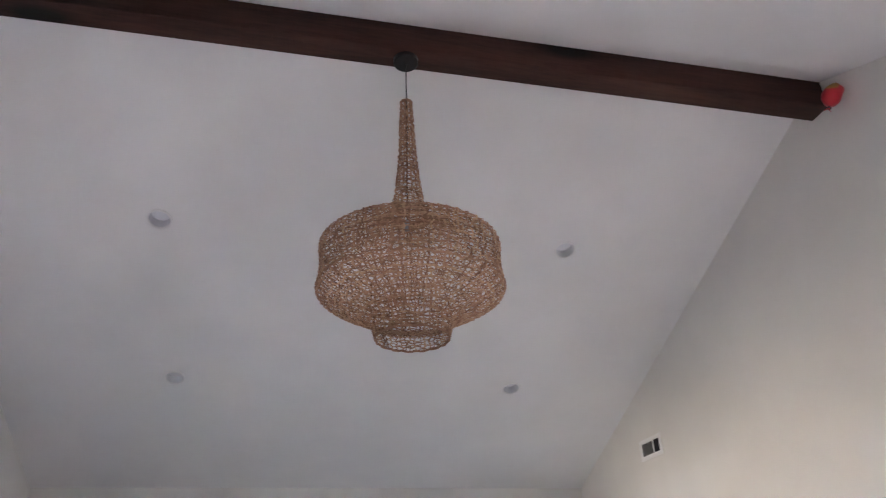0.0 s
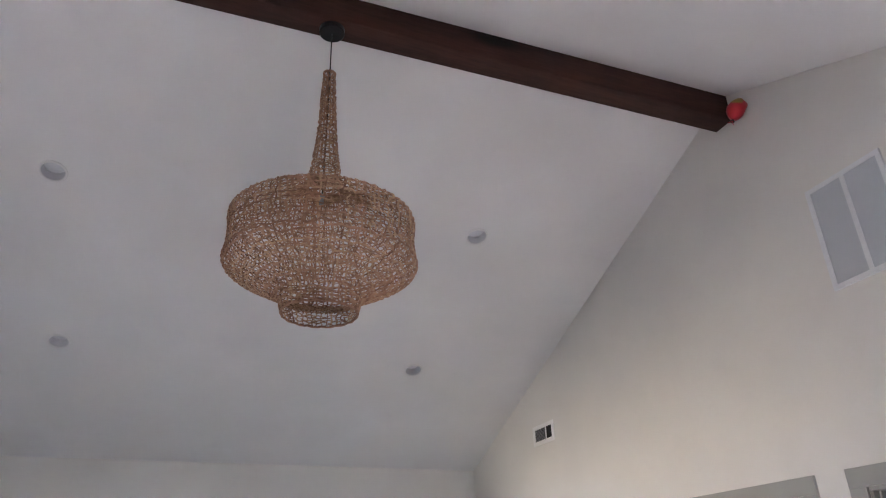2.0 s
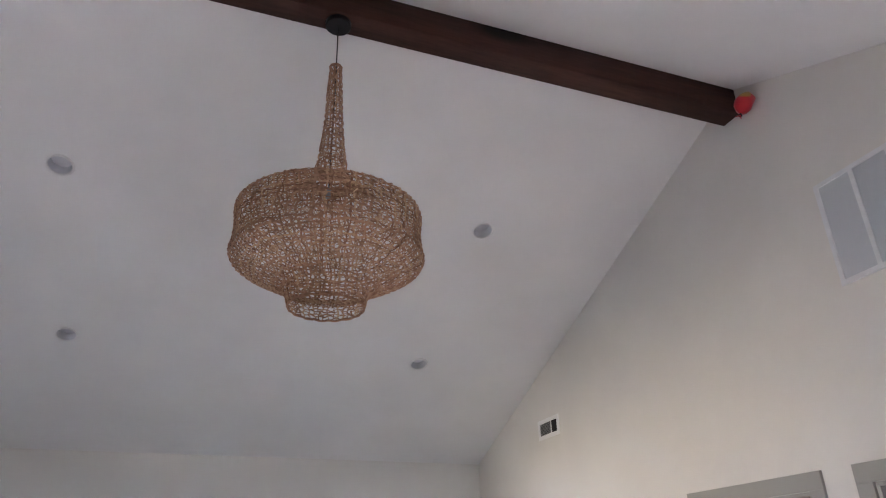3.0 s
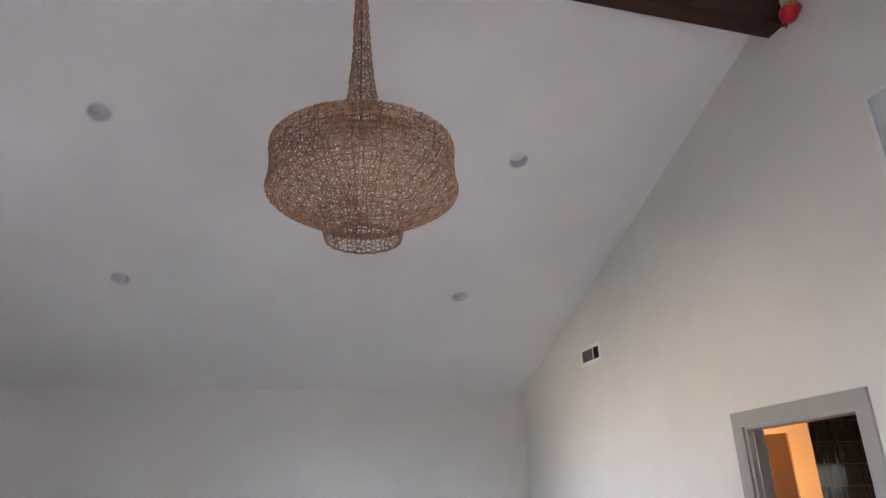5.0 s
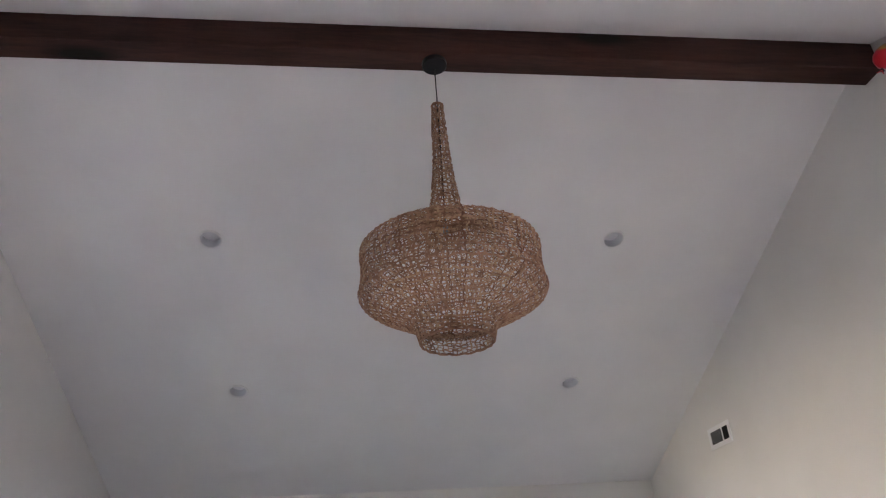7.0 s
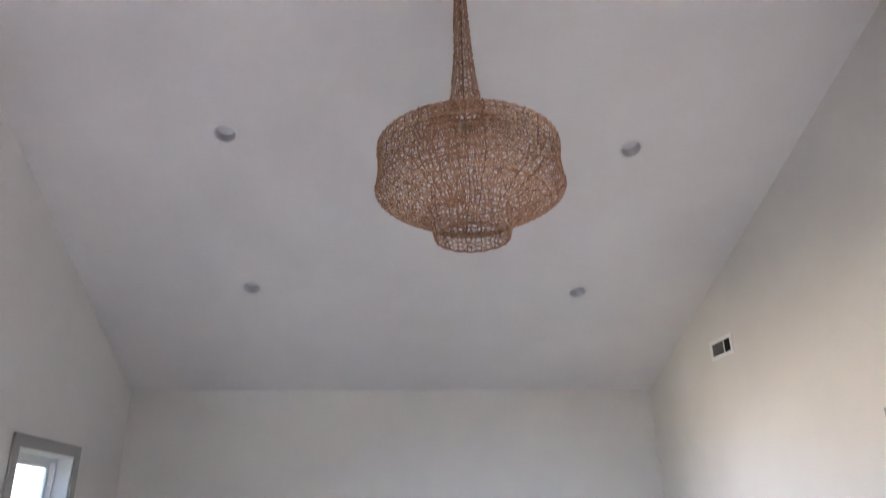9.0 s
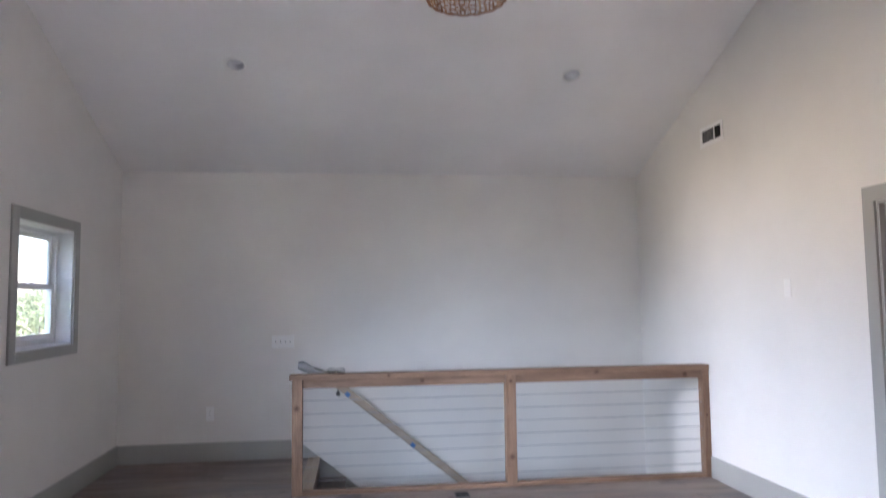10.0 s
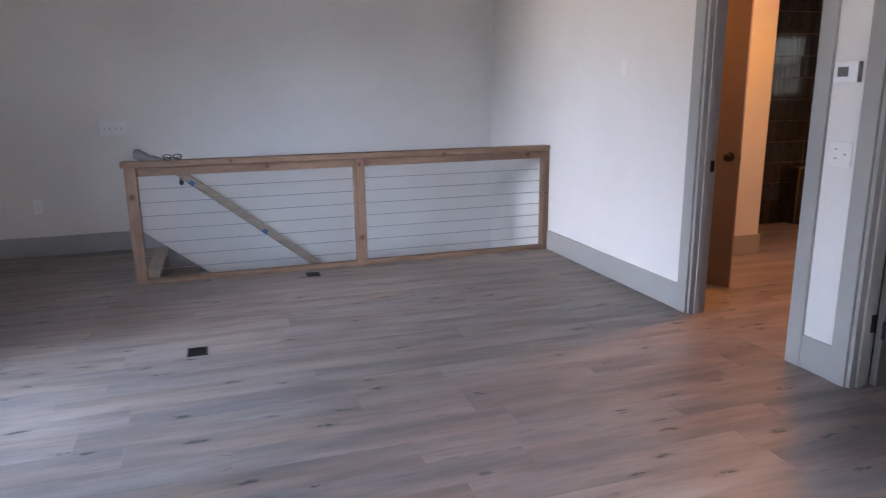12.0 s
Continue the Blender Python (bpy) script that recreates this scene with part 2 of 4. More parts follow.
def glass(name, rough=0.0, tint=(1, 1, 1)):
    m, nt, b = material(name, rough)
    b.inputs["Base Color"].default_value = (*tint, 1)
    b.inputs["Transmission Weight"].default_value = 1.0
    b.inputs["IOR"].default_value = 1.45
    return m


GLASS = glass("window_glass")


def film_material():
    m, nt, b = material("clear_plastic_film", 0.25)
    b.inputs["Base Color"].default_value = (0.55, 0.55, 0.55, 1)
    b.inputs["Alpha"].default_value = 0.5
    bump(nt, b, noise_tex(nt, mapped(nt, (1, 1, 1)), 40, 3), 0.8, 0.01)
    return m


FILM = film_material()


# ---- mesh helpers ----
def box(bm, x0, x1, y0, y1, z0, z1, bevel=0.0):
    r = bmesh.ops.create_cube(bm, size=1.0)
    for v in r["verts"]:
        v.co = Vector(((x0 + x1) / 2 + v.co.x * (x1 - x0), (y0 + y1) / 2 + v.co.y * (y1 - y0), (z0 + z1) / 2 + v.co.z * (z1 - z0)))
    if bevel:
        edges = list({e for v in r["verts"] for e in v.link_edges})
        bmesh.ops.bevel(bm, geom=edges, offset=bevel, segments=2, profile=0.5, affect="EDGES")
    return bm


def boxes(*dims, bevel=0.0):
    bm = bmesh.new()
    for d in dims:
        box(bm, *d, bevel=bevel)
    return bm


def prism(bm, outline, axis, a, b):
    """Extrudes an outline along an axis from a to b. The outline is in the two other axes, in order."""
    def place(p, v):
        return {"x": (v, p[0], p[1]), "y": (p[0], v, p[1]), "z": (p[0], p[1], v)}[axis]
    lo = [bm.verts.new(place(p, a)) for p in outline]
    hi = [bm.verts.new(place(p, b)) for p in outline]
    n = len(outline)
    bm.faces.new(lo)
    bm.faces.new(hi[::-1])
    for i in range(n):
        bm.faces.new((lo[i], hi[i], hi[(i + 1) % n], lo[(i + 1) % n]))
    bmesh.ops.recalc_face_normals(bm, faces=bm.faces)
    return bm


def lathe(bm, profile, segments=32, m=Matrix(), caps=True):
    rings = []
    for r, z in profile:
        rings.append([bm.verts.new(m @ Vector((r * math.cos(2 * math.pi * i / segments), r * math.sin(2 * math.pi * i / segments), z))) for i in range(segments)])
    for a, b in zip(rings, rings[1:]):
        for i in range(segments):
            j = (i + 1) % segments
            bm.faces.new((a[i], a[j], b[j], b[i]))
    if caps and profile[0][0] > 1e-5:
        bm.faces.new(rings[0][::-1])
    if caps and profile[-1][0] > 1e-5:
        bm.faces.new(rings[-1])
    return bm


def tube(bm, pts, r, sides=8, closed=False):
    pts = [Vector(p) for p in pts]
    n = len(pts)
    rings = []
    up = Vector((0.013, 0.021, 1)).normalized()
    for i, p in enumerate(pts):
        a = pts[(i - 1) % n] if (closed or i > 0) else p
        b = pts[(i + 1) % n] if (closed or i < n - 1) else p
        t = (b - a).normalized()
        ref = up if abs(t.dot(up)) < 0.95 else Vector((1, 0, 0))
        u = t.cross(ref).normalized()
        v = t.cross(u)
        rings.append([bm.verts.new(p + r * (math.cos(k) * u + math.sin(k) * v)) for k in [2 * math.pi * s / sides for s in range(sides)]])
    last = n if closed else n - 1
    for i in range(last):
        a, b = rings[i], rings[(i + 1) % n]
        for k in range(sides):
            bm.faces.new((a[k], a[(k + 1) % sides], b[(k + 1) % sides], b[k]))
    if not closed:
        bm.faces.new(rings[0][::-1])
        bm.faces.new(rings[-1])
    bmesh.ops.recalc_face_normals(bm, faces=bm.faces)
    return bm


def mesh_of(name, bm, mat, smooth=False):
    me = bpy.data.meshes.new(name)
    bm.to_mesh(me)
    bm.free()
    me.materials.append(mat)
    if smooth:
        for p in me.polygons:
            p.use_smooth = True
    return me


def part(name, bm, mat, parent=None, label="", smooth=False):
    ob = new(name, mesh_of(name, bm, mat, smooth))
    if parent is not None:
        ob.parent = parent
    if label:
        tagged(ob, label)
    return ob


def thing(name, at, label, category, group="", kind=""):
    ob = new(name)
    ob.empty_display_size = 0.1
    ob.matrix_world = at if isinstance(at, Matrix) else pose(*at)
    return tagged(ob, label, category, group, kind)


def structure(name, bm, mat, label, category):
    return tagged(part(name, bm, mat), label, category, kind="structure")


# ---- walls ----
def gable_wall(x0, x1, openings, z0):
    """A wall across the ridge, with openings (y0, y1, z0, z1)."""
    ys = sorted({YF - 0.16, YB + 0.16, RIDGE_Y, *[v for o in openings for v in o[:2]]})
    bm = bmesh.new()
    for a, b in zip(ys, ys[1:]):
        mid = (a + b) / 2
        top = lambda y: roof_z(min(max(y, YF), YB)) + 0.12
        spans, z = [], z0
        for o in sorted([o for o in openings if o[0] < mid < o[1]], key=lambda o: o[2]):
            if o[2] > z:
                spans.append((z, o[2]))
            z = o[3]
        for lo, hi in spans:
            prism(bm, [(a, lo), (b, lo), (b, hi), (a, hi)], "x", x0, x1)
        prism(bm, [(a, z), (b, z), (b, top(b)), (a, top(a))], "x", x0, x1)
    return bm


# the last two openings are out of view, added for the west lamps
WIN = [(4.325, 5.262, 1.205, 2.108), (1.13, 2.07, 0.75, 2.108), (2.73, 3.67, 0.75, 2.108)]
DOOR_A = (2.167, 3.008, -0.26, 2.06)
DOOR_B = (1.00, 1.800, -0.26, 2.06)
structure("wall_west", gable_wall(XL - 0.17, XL, WIN, LOW), WALL, "off-white painted gable wall with a window", "wall")
structure("wall_east", gable_wall(XR, XR + TW, [DOOR_A, DOOR_B], LOW), WALL, "off-white painted gable wall with two doorways", "wall")
structure("wall_north", boxes((XL, XR, YB, YB + 0.16, LOW, EAVE + 0.1)), WALL, "off-white painted wall behind the stairwell", "wall")
# opening out of view, added for the lamps behind the camera
WIN_S = (0.0, 1.2, 0.75, 2.132)
structure("wall_south", boxes((XL, WIN_S[0], YF - 0.16, YF, LOW, EAVE + 0.1), (WIN_S[1], XR, YF - 0.16, YF, LOW, EAVE + 0.1), (WIN_S[0], WIN_S[1], YF - 0.16, YF, LOW, WIN_S[2]), (WIN_S[0], WIN_S[1], YF - 0.16, YF, WIN_S[3], EAVE + 0.1)), WALL, "off-white painted wall with an unseen window", "wall")

# ---- ceiling: two slopes; the north one has round holes for the recessed lights ----
CANS = [(-1.285, 3.42), (1.471, 3.42), (-1.285, 4.89), (1.471, 4.89)]
HOLE, CELL = 0.068, 0.14
ca, sa = math.cos(math.atan(SLOPE)), math.sin(math.atan(SLOPE))


def slope_point(x, y, up=0.0):
    return Vector((x, y + up * sa, EAVE + SLOPE * (YB - y) + up * ca))


bm = bmesh.new()
xs = [XL, CANS[0][0] - CELL, CANS[0][0] + CELL, CANS[1][0] - CELL, CANS[1][0] + CELL, XR]
ys = [RIDGE_Y, CANS[0][1] - CELL, CANS[0][1] + CELL, CANS[2][1] - CELL, CANS[2][1] + CELL, YB]
for i in range(5):
    for j in range(5):
        x0, x1, y0, y1 = xs[i], xs[i + 1], ys[j], ys[j + 1]
        if i in (1, 3) and j in (1, 3):
            cx, cy = (x0 + x1) / 2, (y0 + y1) / 2
            n = 48
            inner, outer = [], []
            for k in range(n):
                a = 2 * math.pi * (k + 0.5) / n
                c, s = math.cos(a), math.sin(a)
                f = CELL / max(abs(c), abs(s))
                inner.append(bm.verts.new(slope_point(cx + HOLE * c, cy + HOLE * s * ca)))
                outer.append(bm.verts.new(slope_point(cx + f * c, cy + f * s)))
            for k in range(n):
                q = (k + 1) % n
                bm.faces.new((inner[k], outer[k], outer[q], inner[q]))
            for sx in (-1, 1):
                for sy in (-1, 1):
                    near = sorted(outer, key=lambda v: (v.co - slope_point(cx + sx * CELL, cy + sy * CELL)).length)[:2]
                    bm.faces.new((near[0], near[1], bm.verts.new(slope_point(cx + sx * CELL, cy + sy * CELL))))
        else:
            bm.faces.new([bm.verts.new(slope_point(*p)) for p in ((x0, y0), (x1, y0), (x1, y1), (x0, y1))])
bmesh.ops.recalc_face_normals(bm, faces=bm.faces)
structure("ceiling_north", bm, CEIL, "white painted sloped ceiling with recessed lights", "ceiling")
south_z = lambda y: 4.499 + 0.455 * (y - 2.012)
structure("ceiling_south", prism(bmesh.new(), [(YF, south_z(YF)), (2.05, south_z(2.05)), (2.05, south_z(2.05) + 0.02), (YF, south_z(YF) + 0.02)], "x", XL, XR), CEIL, "white painted sloped ceiling", "ceiling")
rz = roof_z(RIDGE_Y)
structure("roof", prism(bmesh.new(), [(YF - 0.6, EAVE - 0.05), (RIDGE_Y, rz + 0.28), (YB + 0.6, EAVE - 0.05), (YB + 0.6, EAVE + 0.1), (RIDGE_Y, rz + 0.43), (YF - 0.6, EAVE + 0.1)], "x", XL - 0.5, XR + 0.12), DARK, "dark roof over the loft", "roof")

# ---- stairwell ----
ST_X, ST_Y = -0.74, 5.09
structure("stairwell_wall", boxes((ST_X - 0.1, XR, ST_Y - 0.11, ST_Y - 0.01, LOW, -0.26)), WALL, "off-white painted wall of the stairwell", "wall")
structure("stairwell_end_wall", boxes((ST_X - 0.1, ST_X - 0.001, ST_Y - 0.005, YB, LOW, -0.26)), WALL, "off-white painted wall under the landing", "wall")
structure("lower_floor", boxes((XL, XR, YF, YB, LOW - 0.1, LOW)), TREAD, "brown wooden floor of the storey below", "floor")

# ---- trim ----
def run(name, *dims, label="grey painted baseboard"):
    return structure(name, boxes(*dims, bevel=0.004), TRIM, label, "baseboard")


CAS = 0.090
run("baseboard_west", (XL, XL + 0.016, YF, YB, 0.001, BASE_H))
run("baseboard_north", (XL + 0.017, -0.936, YB - 0.016, YB, 0.001, BASE_H))
run("baseboard_east", (XR - 0.016, XR, DOOR_A[1] + CAS + 0.001, 5.0 - 0.002, 0.001, BASE_H))
run("baseboard_east_2", (XR - 0.016, XR, DOOR_B[1] + CAS + 0.001, DOOR_A[0] - CAS - 0.001, 0.001, BASE_H))
run("baseboard_east_3", (XR - 0.016, XR, YF, DOOR_B[0] - CAS - 0.001, 0.001, BASE_H))
run("baseboard_south", (XL + 0.017, XR - 0.017, YF, YF + 0.016, 0.001, BASE_H))
SK = 0.797
structure("trim_stair_skirt", prism(bmesh.new(), [(-0.935, 0.001), (-0.935, BASE_H), (-0.918, BASE_H), (2.64, BASE_H - SK * 3.558), (2.64, BASE_H - SK * 3.558 - 0.34), (-0.735, -0.28)], "y", YB - 0.018, YB), TRIM, "grey painted skirt board along the stair", "skirt board")


def doorway(name, o, label):
    """Casing, jambs and stop of a doorway in the east wall."""
    y0, y1, _, z1 = o
    d = thing(name, (XR, (y0 + y1) / 2, 0), label, "doorway", kind="structure")
    c = (y0 + y1) / 2
    a, b = y0 - c, y1 - c
    for s, (p, q) in enumerate(((a - CAS, a), (b, b + CAS))):
        part("casing", boxes((-0.019, -0.0005, p, q, 0.001, z1), bevel=0.0015), TRIM, d)
        part("casing", boxes((TW + 0.0005, TW + 0.019, p, q, 0.001, z1), bevel=0.0015), TRIM, d)
        j = (q - 0.0005, q + 0.018) if s == 0 else (p - 0.018, p + 0.0005)
        part("jamb", boxes((-0.0005, TW + 0.0005, j[0], j[1], 0.001, z1 - 0.0185), bevel=0.002), TRIM, d)
        k = (j[1], j[1] + 0.011) if s == 0 else (j[0] - 0.011, j[0])
        part("door_stop", boxes((0.035, 0.075, k[0], k[1], 0.001, z1 - 0.02), bevel=0.002), TRIM, d)
    part("casing", boxes((-0.019, -0.0005, a - CAS, b + CAS, z1 + 0.0003, z1 + CAS), bevel=0.0015), TRIM, d)
    part("casing", boxes((TW + 0.0005, TW + 0.019, a - CAS, b + CAS, z1 + 0.0003, z1 + CAS), bevel=0.0015), TRIM, d)
    part("jamb", boxes((-0.0005, TW + 0.0005, a, b, z1 - 0.018, z1 + 0.0004), bevel=0.002), TRIM, d)
    return d


da = doorway("doorway_1", DOOR_A, "grey painted door casing of the open bathroom doorway")
part("strike_plate", boxes((0.078, 0.112, 0.3995, 0.4022, 0.92, 0.99)), BLACK, da, "black strike plate")
db = doorway("doorway_2", DOOR_B, "grey painted door casing beside the thermostat")


for z in (0.275, 1.72):
    part("hinge_plate", boxes((0.078, 0.1195, 0.3793, 0.3817, z, z + 0.09)), BLACK, db, "black hinge plate")


def door_leaf(name, m, width, height, label, knob_side, coat):
    """A panelled leaf. x runs from the hinge to the free edge, y through the thickness."""
    d = thing(name, m, label, "door")
    t = 0.036
    rail = 0.115
    zs = [(0.012, 0.22), (0.80, 0.94), (height - 0.12, height)]
    part("stile", boxes((0, rail, -t / 2, t / 2, 0.012, height), bevel=0.001), coat, d)
    part("stile", boxes((width - rail, width, -t / 2, t / 2, 0.012, height), bevel=0.001), coat, d)
    for a, b in zs:
        part("cross_rail", boxes((rail, width - rail, -t / 2, t / 2, a, b), bevel=0.001), coat, d)
    for (_, a), (b, _) in zip(zs, zs[1:]):
        part("panel", boxes((rail, width - rail, -t / 2 + 0.009, t / 2 - 0.009, a, b)), coat, d)
    for s in (-1, 1):
        bm = bmesh.new()
        m2 = Matrix.Translation((width - 0.065, s * t / 2, 0.955)) @ Matrix.Rotation(-s * math.pi / 2, 4, "X")
        lathe(bm, [(0.011, 0.0085), (0.011, 0.030), (0.022, 0.036), (0.029, 0.048), (0.026, 0.060), (0.010, 0.066), (0.0, 0.067)], 24, m2)
        knob = part("knob", bm, BLACK, d, "black round door knob", True)
        part("rosette", lathe(bmesh.new(), [(0.033, 0.0005), (0.033, 0.006), (0.012, 0.0085)], 24, m2), BLACK, knob)
    part("latch_plate", boxes((width - 0.0005, width + 0.0015, -0.013, 0.013, 0.925, 0.985)), BLACK, d, "black latch plate")
    for z in (0.30, height - 0.25):
        bm = bmesh.new()
        lathe(bm, [(0.007, z - 0.045), (0.007, z + 0.045)], 12, Matrix.Translation((-0.004, knob_side * (t / 2 + 0.004), 0)))
        part("hinge", bm, BLACK, d, "black butt hinge")
    return d


hx, hy, fx, fy = 2.845, 4.09, 3.285, 3.365
door_leaf("door_leaf", pose(hx, hy, 0, 0, 0, math.degrees(math.atan2(fy - hy, fx - hx))), math.hypot(fx - hx, fy - hy), 2.06, "taupe panelled door standing open in the bathroom with a black knob", 1, TAUPE)
door_leaf("door_leaf", pose(XR + TW - 0.005, DOOR_B[1] - 0.045, 0, 0, 0, 1), 0.74, 2.02, "grey panelled door swung open into a dark room", -1, DOORPAINT)

# ---- bathroom and dark room behind the east wall ----
BX, BX2, BY2, BZ = XR + TW, 6.50, 5.20, 2.63
WIN_B = (3.50, 4.28, 1.24, 2.08)
structure("bathroom_wall_1", boxes((BX, 4.268, 4.18, BY2 + 0.1, 0, BZ)), WALL, "off-white wall lit warm by the bathroom lamp", "wall")
structure("bathroom_wall_2", boxes((BX2, BX2 + 0.14, -1.0, WIN_B[0], 0, BZ), (BX2, BX2 + 0.14, WIN_B[1], BY2 + 0.1, 0, BZ), (BX2, BX2 + 0.14, WIN_B[0], WIN_B[1], 0, WIN_B[2]), (BX2, BX2 + 0.14, WIN_B[0], WIN_B[1], WIN_B[3], BZ)), WALL, "off-white outer wall with a window", "wall")
# out of view; dark to keep bounced lamp light off the door jamb
structure("bathroom_wall_3", boxes((BX, BX2, 1.86, 1.96, 0, BZ)), TILE, "unseen partition between bathroom and dark room, dark to cut bounced light", "wall")
structure("bathroom_wall_4", boxes((BX, BX2, -1.1, -1.0, 0, BZ)), WALL, "off-white wall of the dark room", "wall")
structure("ceiling_bathroom", boxes((BX, BX2, -1.0, BY2 + 0.1, BZ, BZ + 0.1)), CEIL, "white flat ceiling of the bathroom", "ceiling")
run("baseboard_bathroom", (BX + 0.02, 4.268, 4.164, 4.179, 0.001, BASE_H), (4.2685, 4.284, 4.164, BY2 - 0.02, 0.001, BASE_H))
lamp = thing("recessed_light", (3.57, 3.195, BZ), "warm glowing recessed light in the bathroom ceiling", "ceiling light")
em, ent, eb = material("warm_lens")
eb.inputs["Emission Color"].default_value = (1.0, 0.55, 0.22, 1)
eb.inputs["Emission Strength"].default_value = 6
part("trim_ring", lathe(bmesh.new(), [(0.085, -0.0005), (0.10, -0.0005), (0.098, -0.008), (0.085, -0.008), (0.085, -0.0005)], 32, caps=False), WHITE, lamp)
part("lens", lathe(bmesh.new(), [(0.0, -0.001), (0.0845, -0.001), (0.0845, -0.004), (0.0, -0.004)], 32), em, lamp, "glowing lens")

# ---- outdoors ----
def ground_material():
    m, nt, b = material("grass_ground", 0.9)
    vec = mapped(nt, (1, 1, 1))
    c = mix(nt, ramp(nt, noise_tex(nt, vec, 0.25, 4), [(0.3, (0.06, 0.10, 0.025)), (0.7, (0.16, 0.19, 0.07))]), (0.25, 0.21, 0.15), ramp(nt, noise_tex(nt, vec, 0.05, 2), [(0.5, (0, 0, 0)), (0.62, (0.8, 0.8, 0.8))]))
    nt.links.new(c, b.inputs["Base Color"])
    return m


structure("ground", boxes((-400, 400, -400, 400, LOW - 0.5, LOW - 0.2)), ground_material(), "mown grass round the house", "ground")


def leaf_material():
    m, nt, b = material("green_leaves", 0.6)
    c = ramp(nt, noise_tex(nt, mapped(nt, (1, 1, 1)), 2, 3), [(0.3, (0.20, 0.24, 0.13)), (0.7, (0.36, 0.40, 0.26))])
    nt.links.new(c, b.inputs["Base Color"])
    t = nt.nodes.new("ShaderNodeBsdfTranslucent")
    nt.links.new(c, t.inputs["Color"])
    mx = node(nt, "ShaderNodeMixShader", Fac=0.5)
    nt.links.new(b.outputs[0], mx.inputs[1])
    nt.links.new(t.outputs[0], mx.inputs[2])
    nt.links.new(mx.outputs[0], nt.nodes["Material Output"].inputs["Surface"])
    return m


LEAF = leaf_material()
BARK = wood("grey_bark", (0.07, 0.055, 0.045), (0.18, 0.15, 0.12), "z", 0.9)


def tree(x, y, height, spread, seed):
    rnd = random.Random(seed)
    t = thing("tree", (x, y, LOW - 0.2), "green leafy tree on the grass outside the window", "tree", "trees outside the window")
    bm = bmesh.new()
    limbs = []
    h = height * 0.55
    lathe(bm, [(0.17, 0), (0.13, h * 0.4), (0.09, h), (0.02, height * 0.85)], 10)
    for k in range(9):
        z = height * rnd.uniform(0.3, 0.7)
        a = rnd.uniform(0, 6.28)
        end = Vector((math.cos(a) * spread * rnd.uniform(0.5, 0.95), math.sin(a) * spread * rnd.uniform(0.5, 0.95), z + height * rnd.uniform(0.05, 0.25)))
        limbs.append(end)
        tube(bm, [(0, 0, z), end * 0.5 + Vector((0, 0, z * 0.5 + 0.15)), end], 0.035, 6)
    part("trunk", bm, BARK, t, "grey bark trunk and limbs")
    vs, fs = [], []
    for k in range(40):
        c = rnd.choice(limbs) * rnd.uniform(0.6, 1.1)
        c = Vector((c.x + rnd.gauss(0, spread * 0.22), c.y + rnd.gauss(0, spread * 0.22), max(c.z, height * 0.35) + rnd.gauss(0, height * 0.1)))
        for i in range(45):
            p = c + Vector((rnd.gauss(0, 0.35), rnd.gauss(0, 0.35), rnd.gauss(0, 0.28)))
            u = Vector((rnd.gauss(0, 1), rnd.gauss(0, 1), rnd.gauss(0, 1))).normalized() * 0.16
            w = u.orthogonal().normalized() * 0.09
            n = len(vs)
            vs += [p - u, p + w, p + u, p - w]
            fs.append((n, n + 1, n + 2, n + 3))
    me = bpy.data.meshes.new("crown")
    me.from_pydata(vs, [], fs)
    me.materials.append(LEAF)
    crown = new("crown", me)
    crown.parent = t


for k, (x, y, h, s) in enumerate([(-14, 46, 5.2, 2.8), (-19, 43, 4.4, 2.4), (-23, 48, 5.6, 3.2), (-27, 42, 4.6, 2.6), (-31, 46, 5.0, 3.0), (-18, 56, 6.5, 3.2), (-28, 58, 6.2, 3.4), (-36, 40, 4.6, 2.6), (-30, 5, 7, 2.8), (-34, -4, 8, 3.0)]):
    tree(x, y, h, s, k)


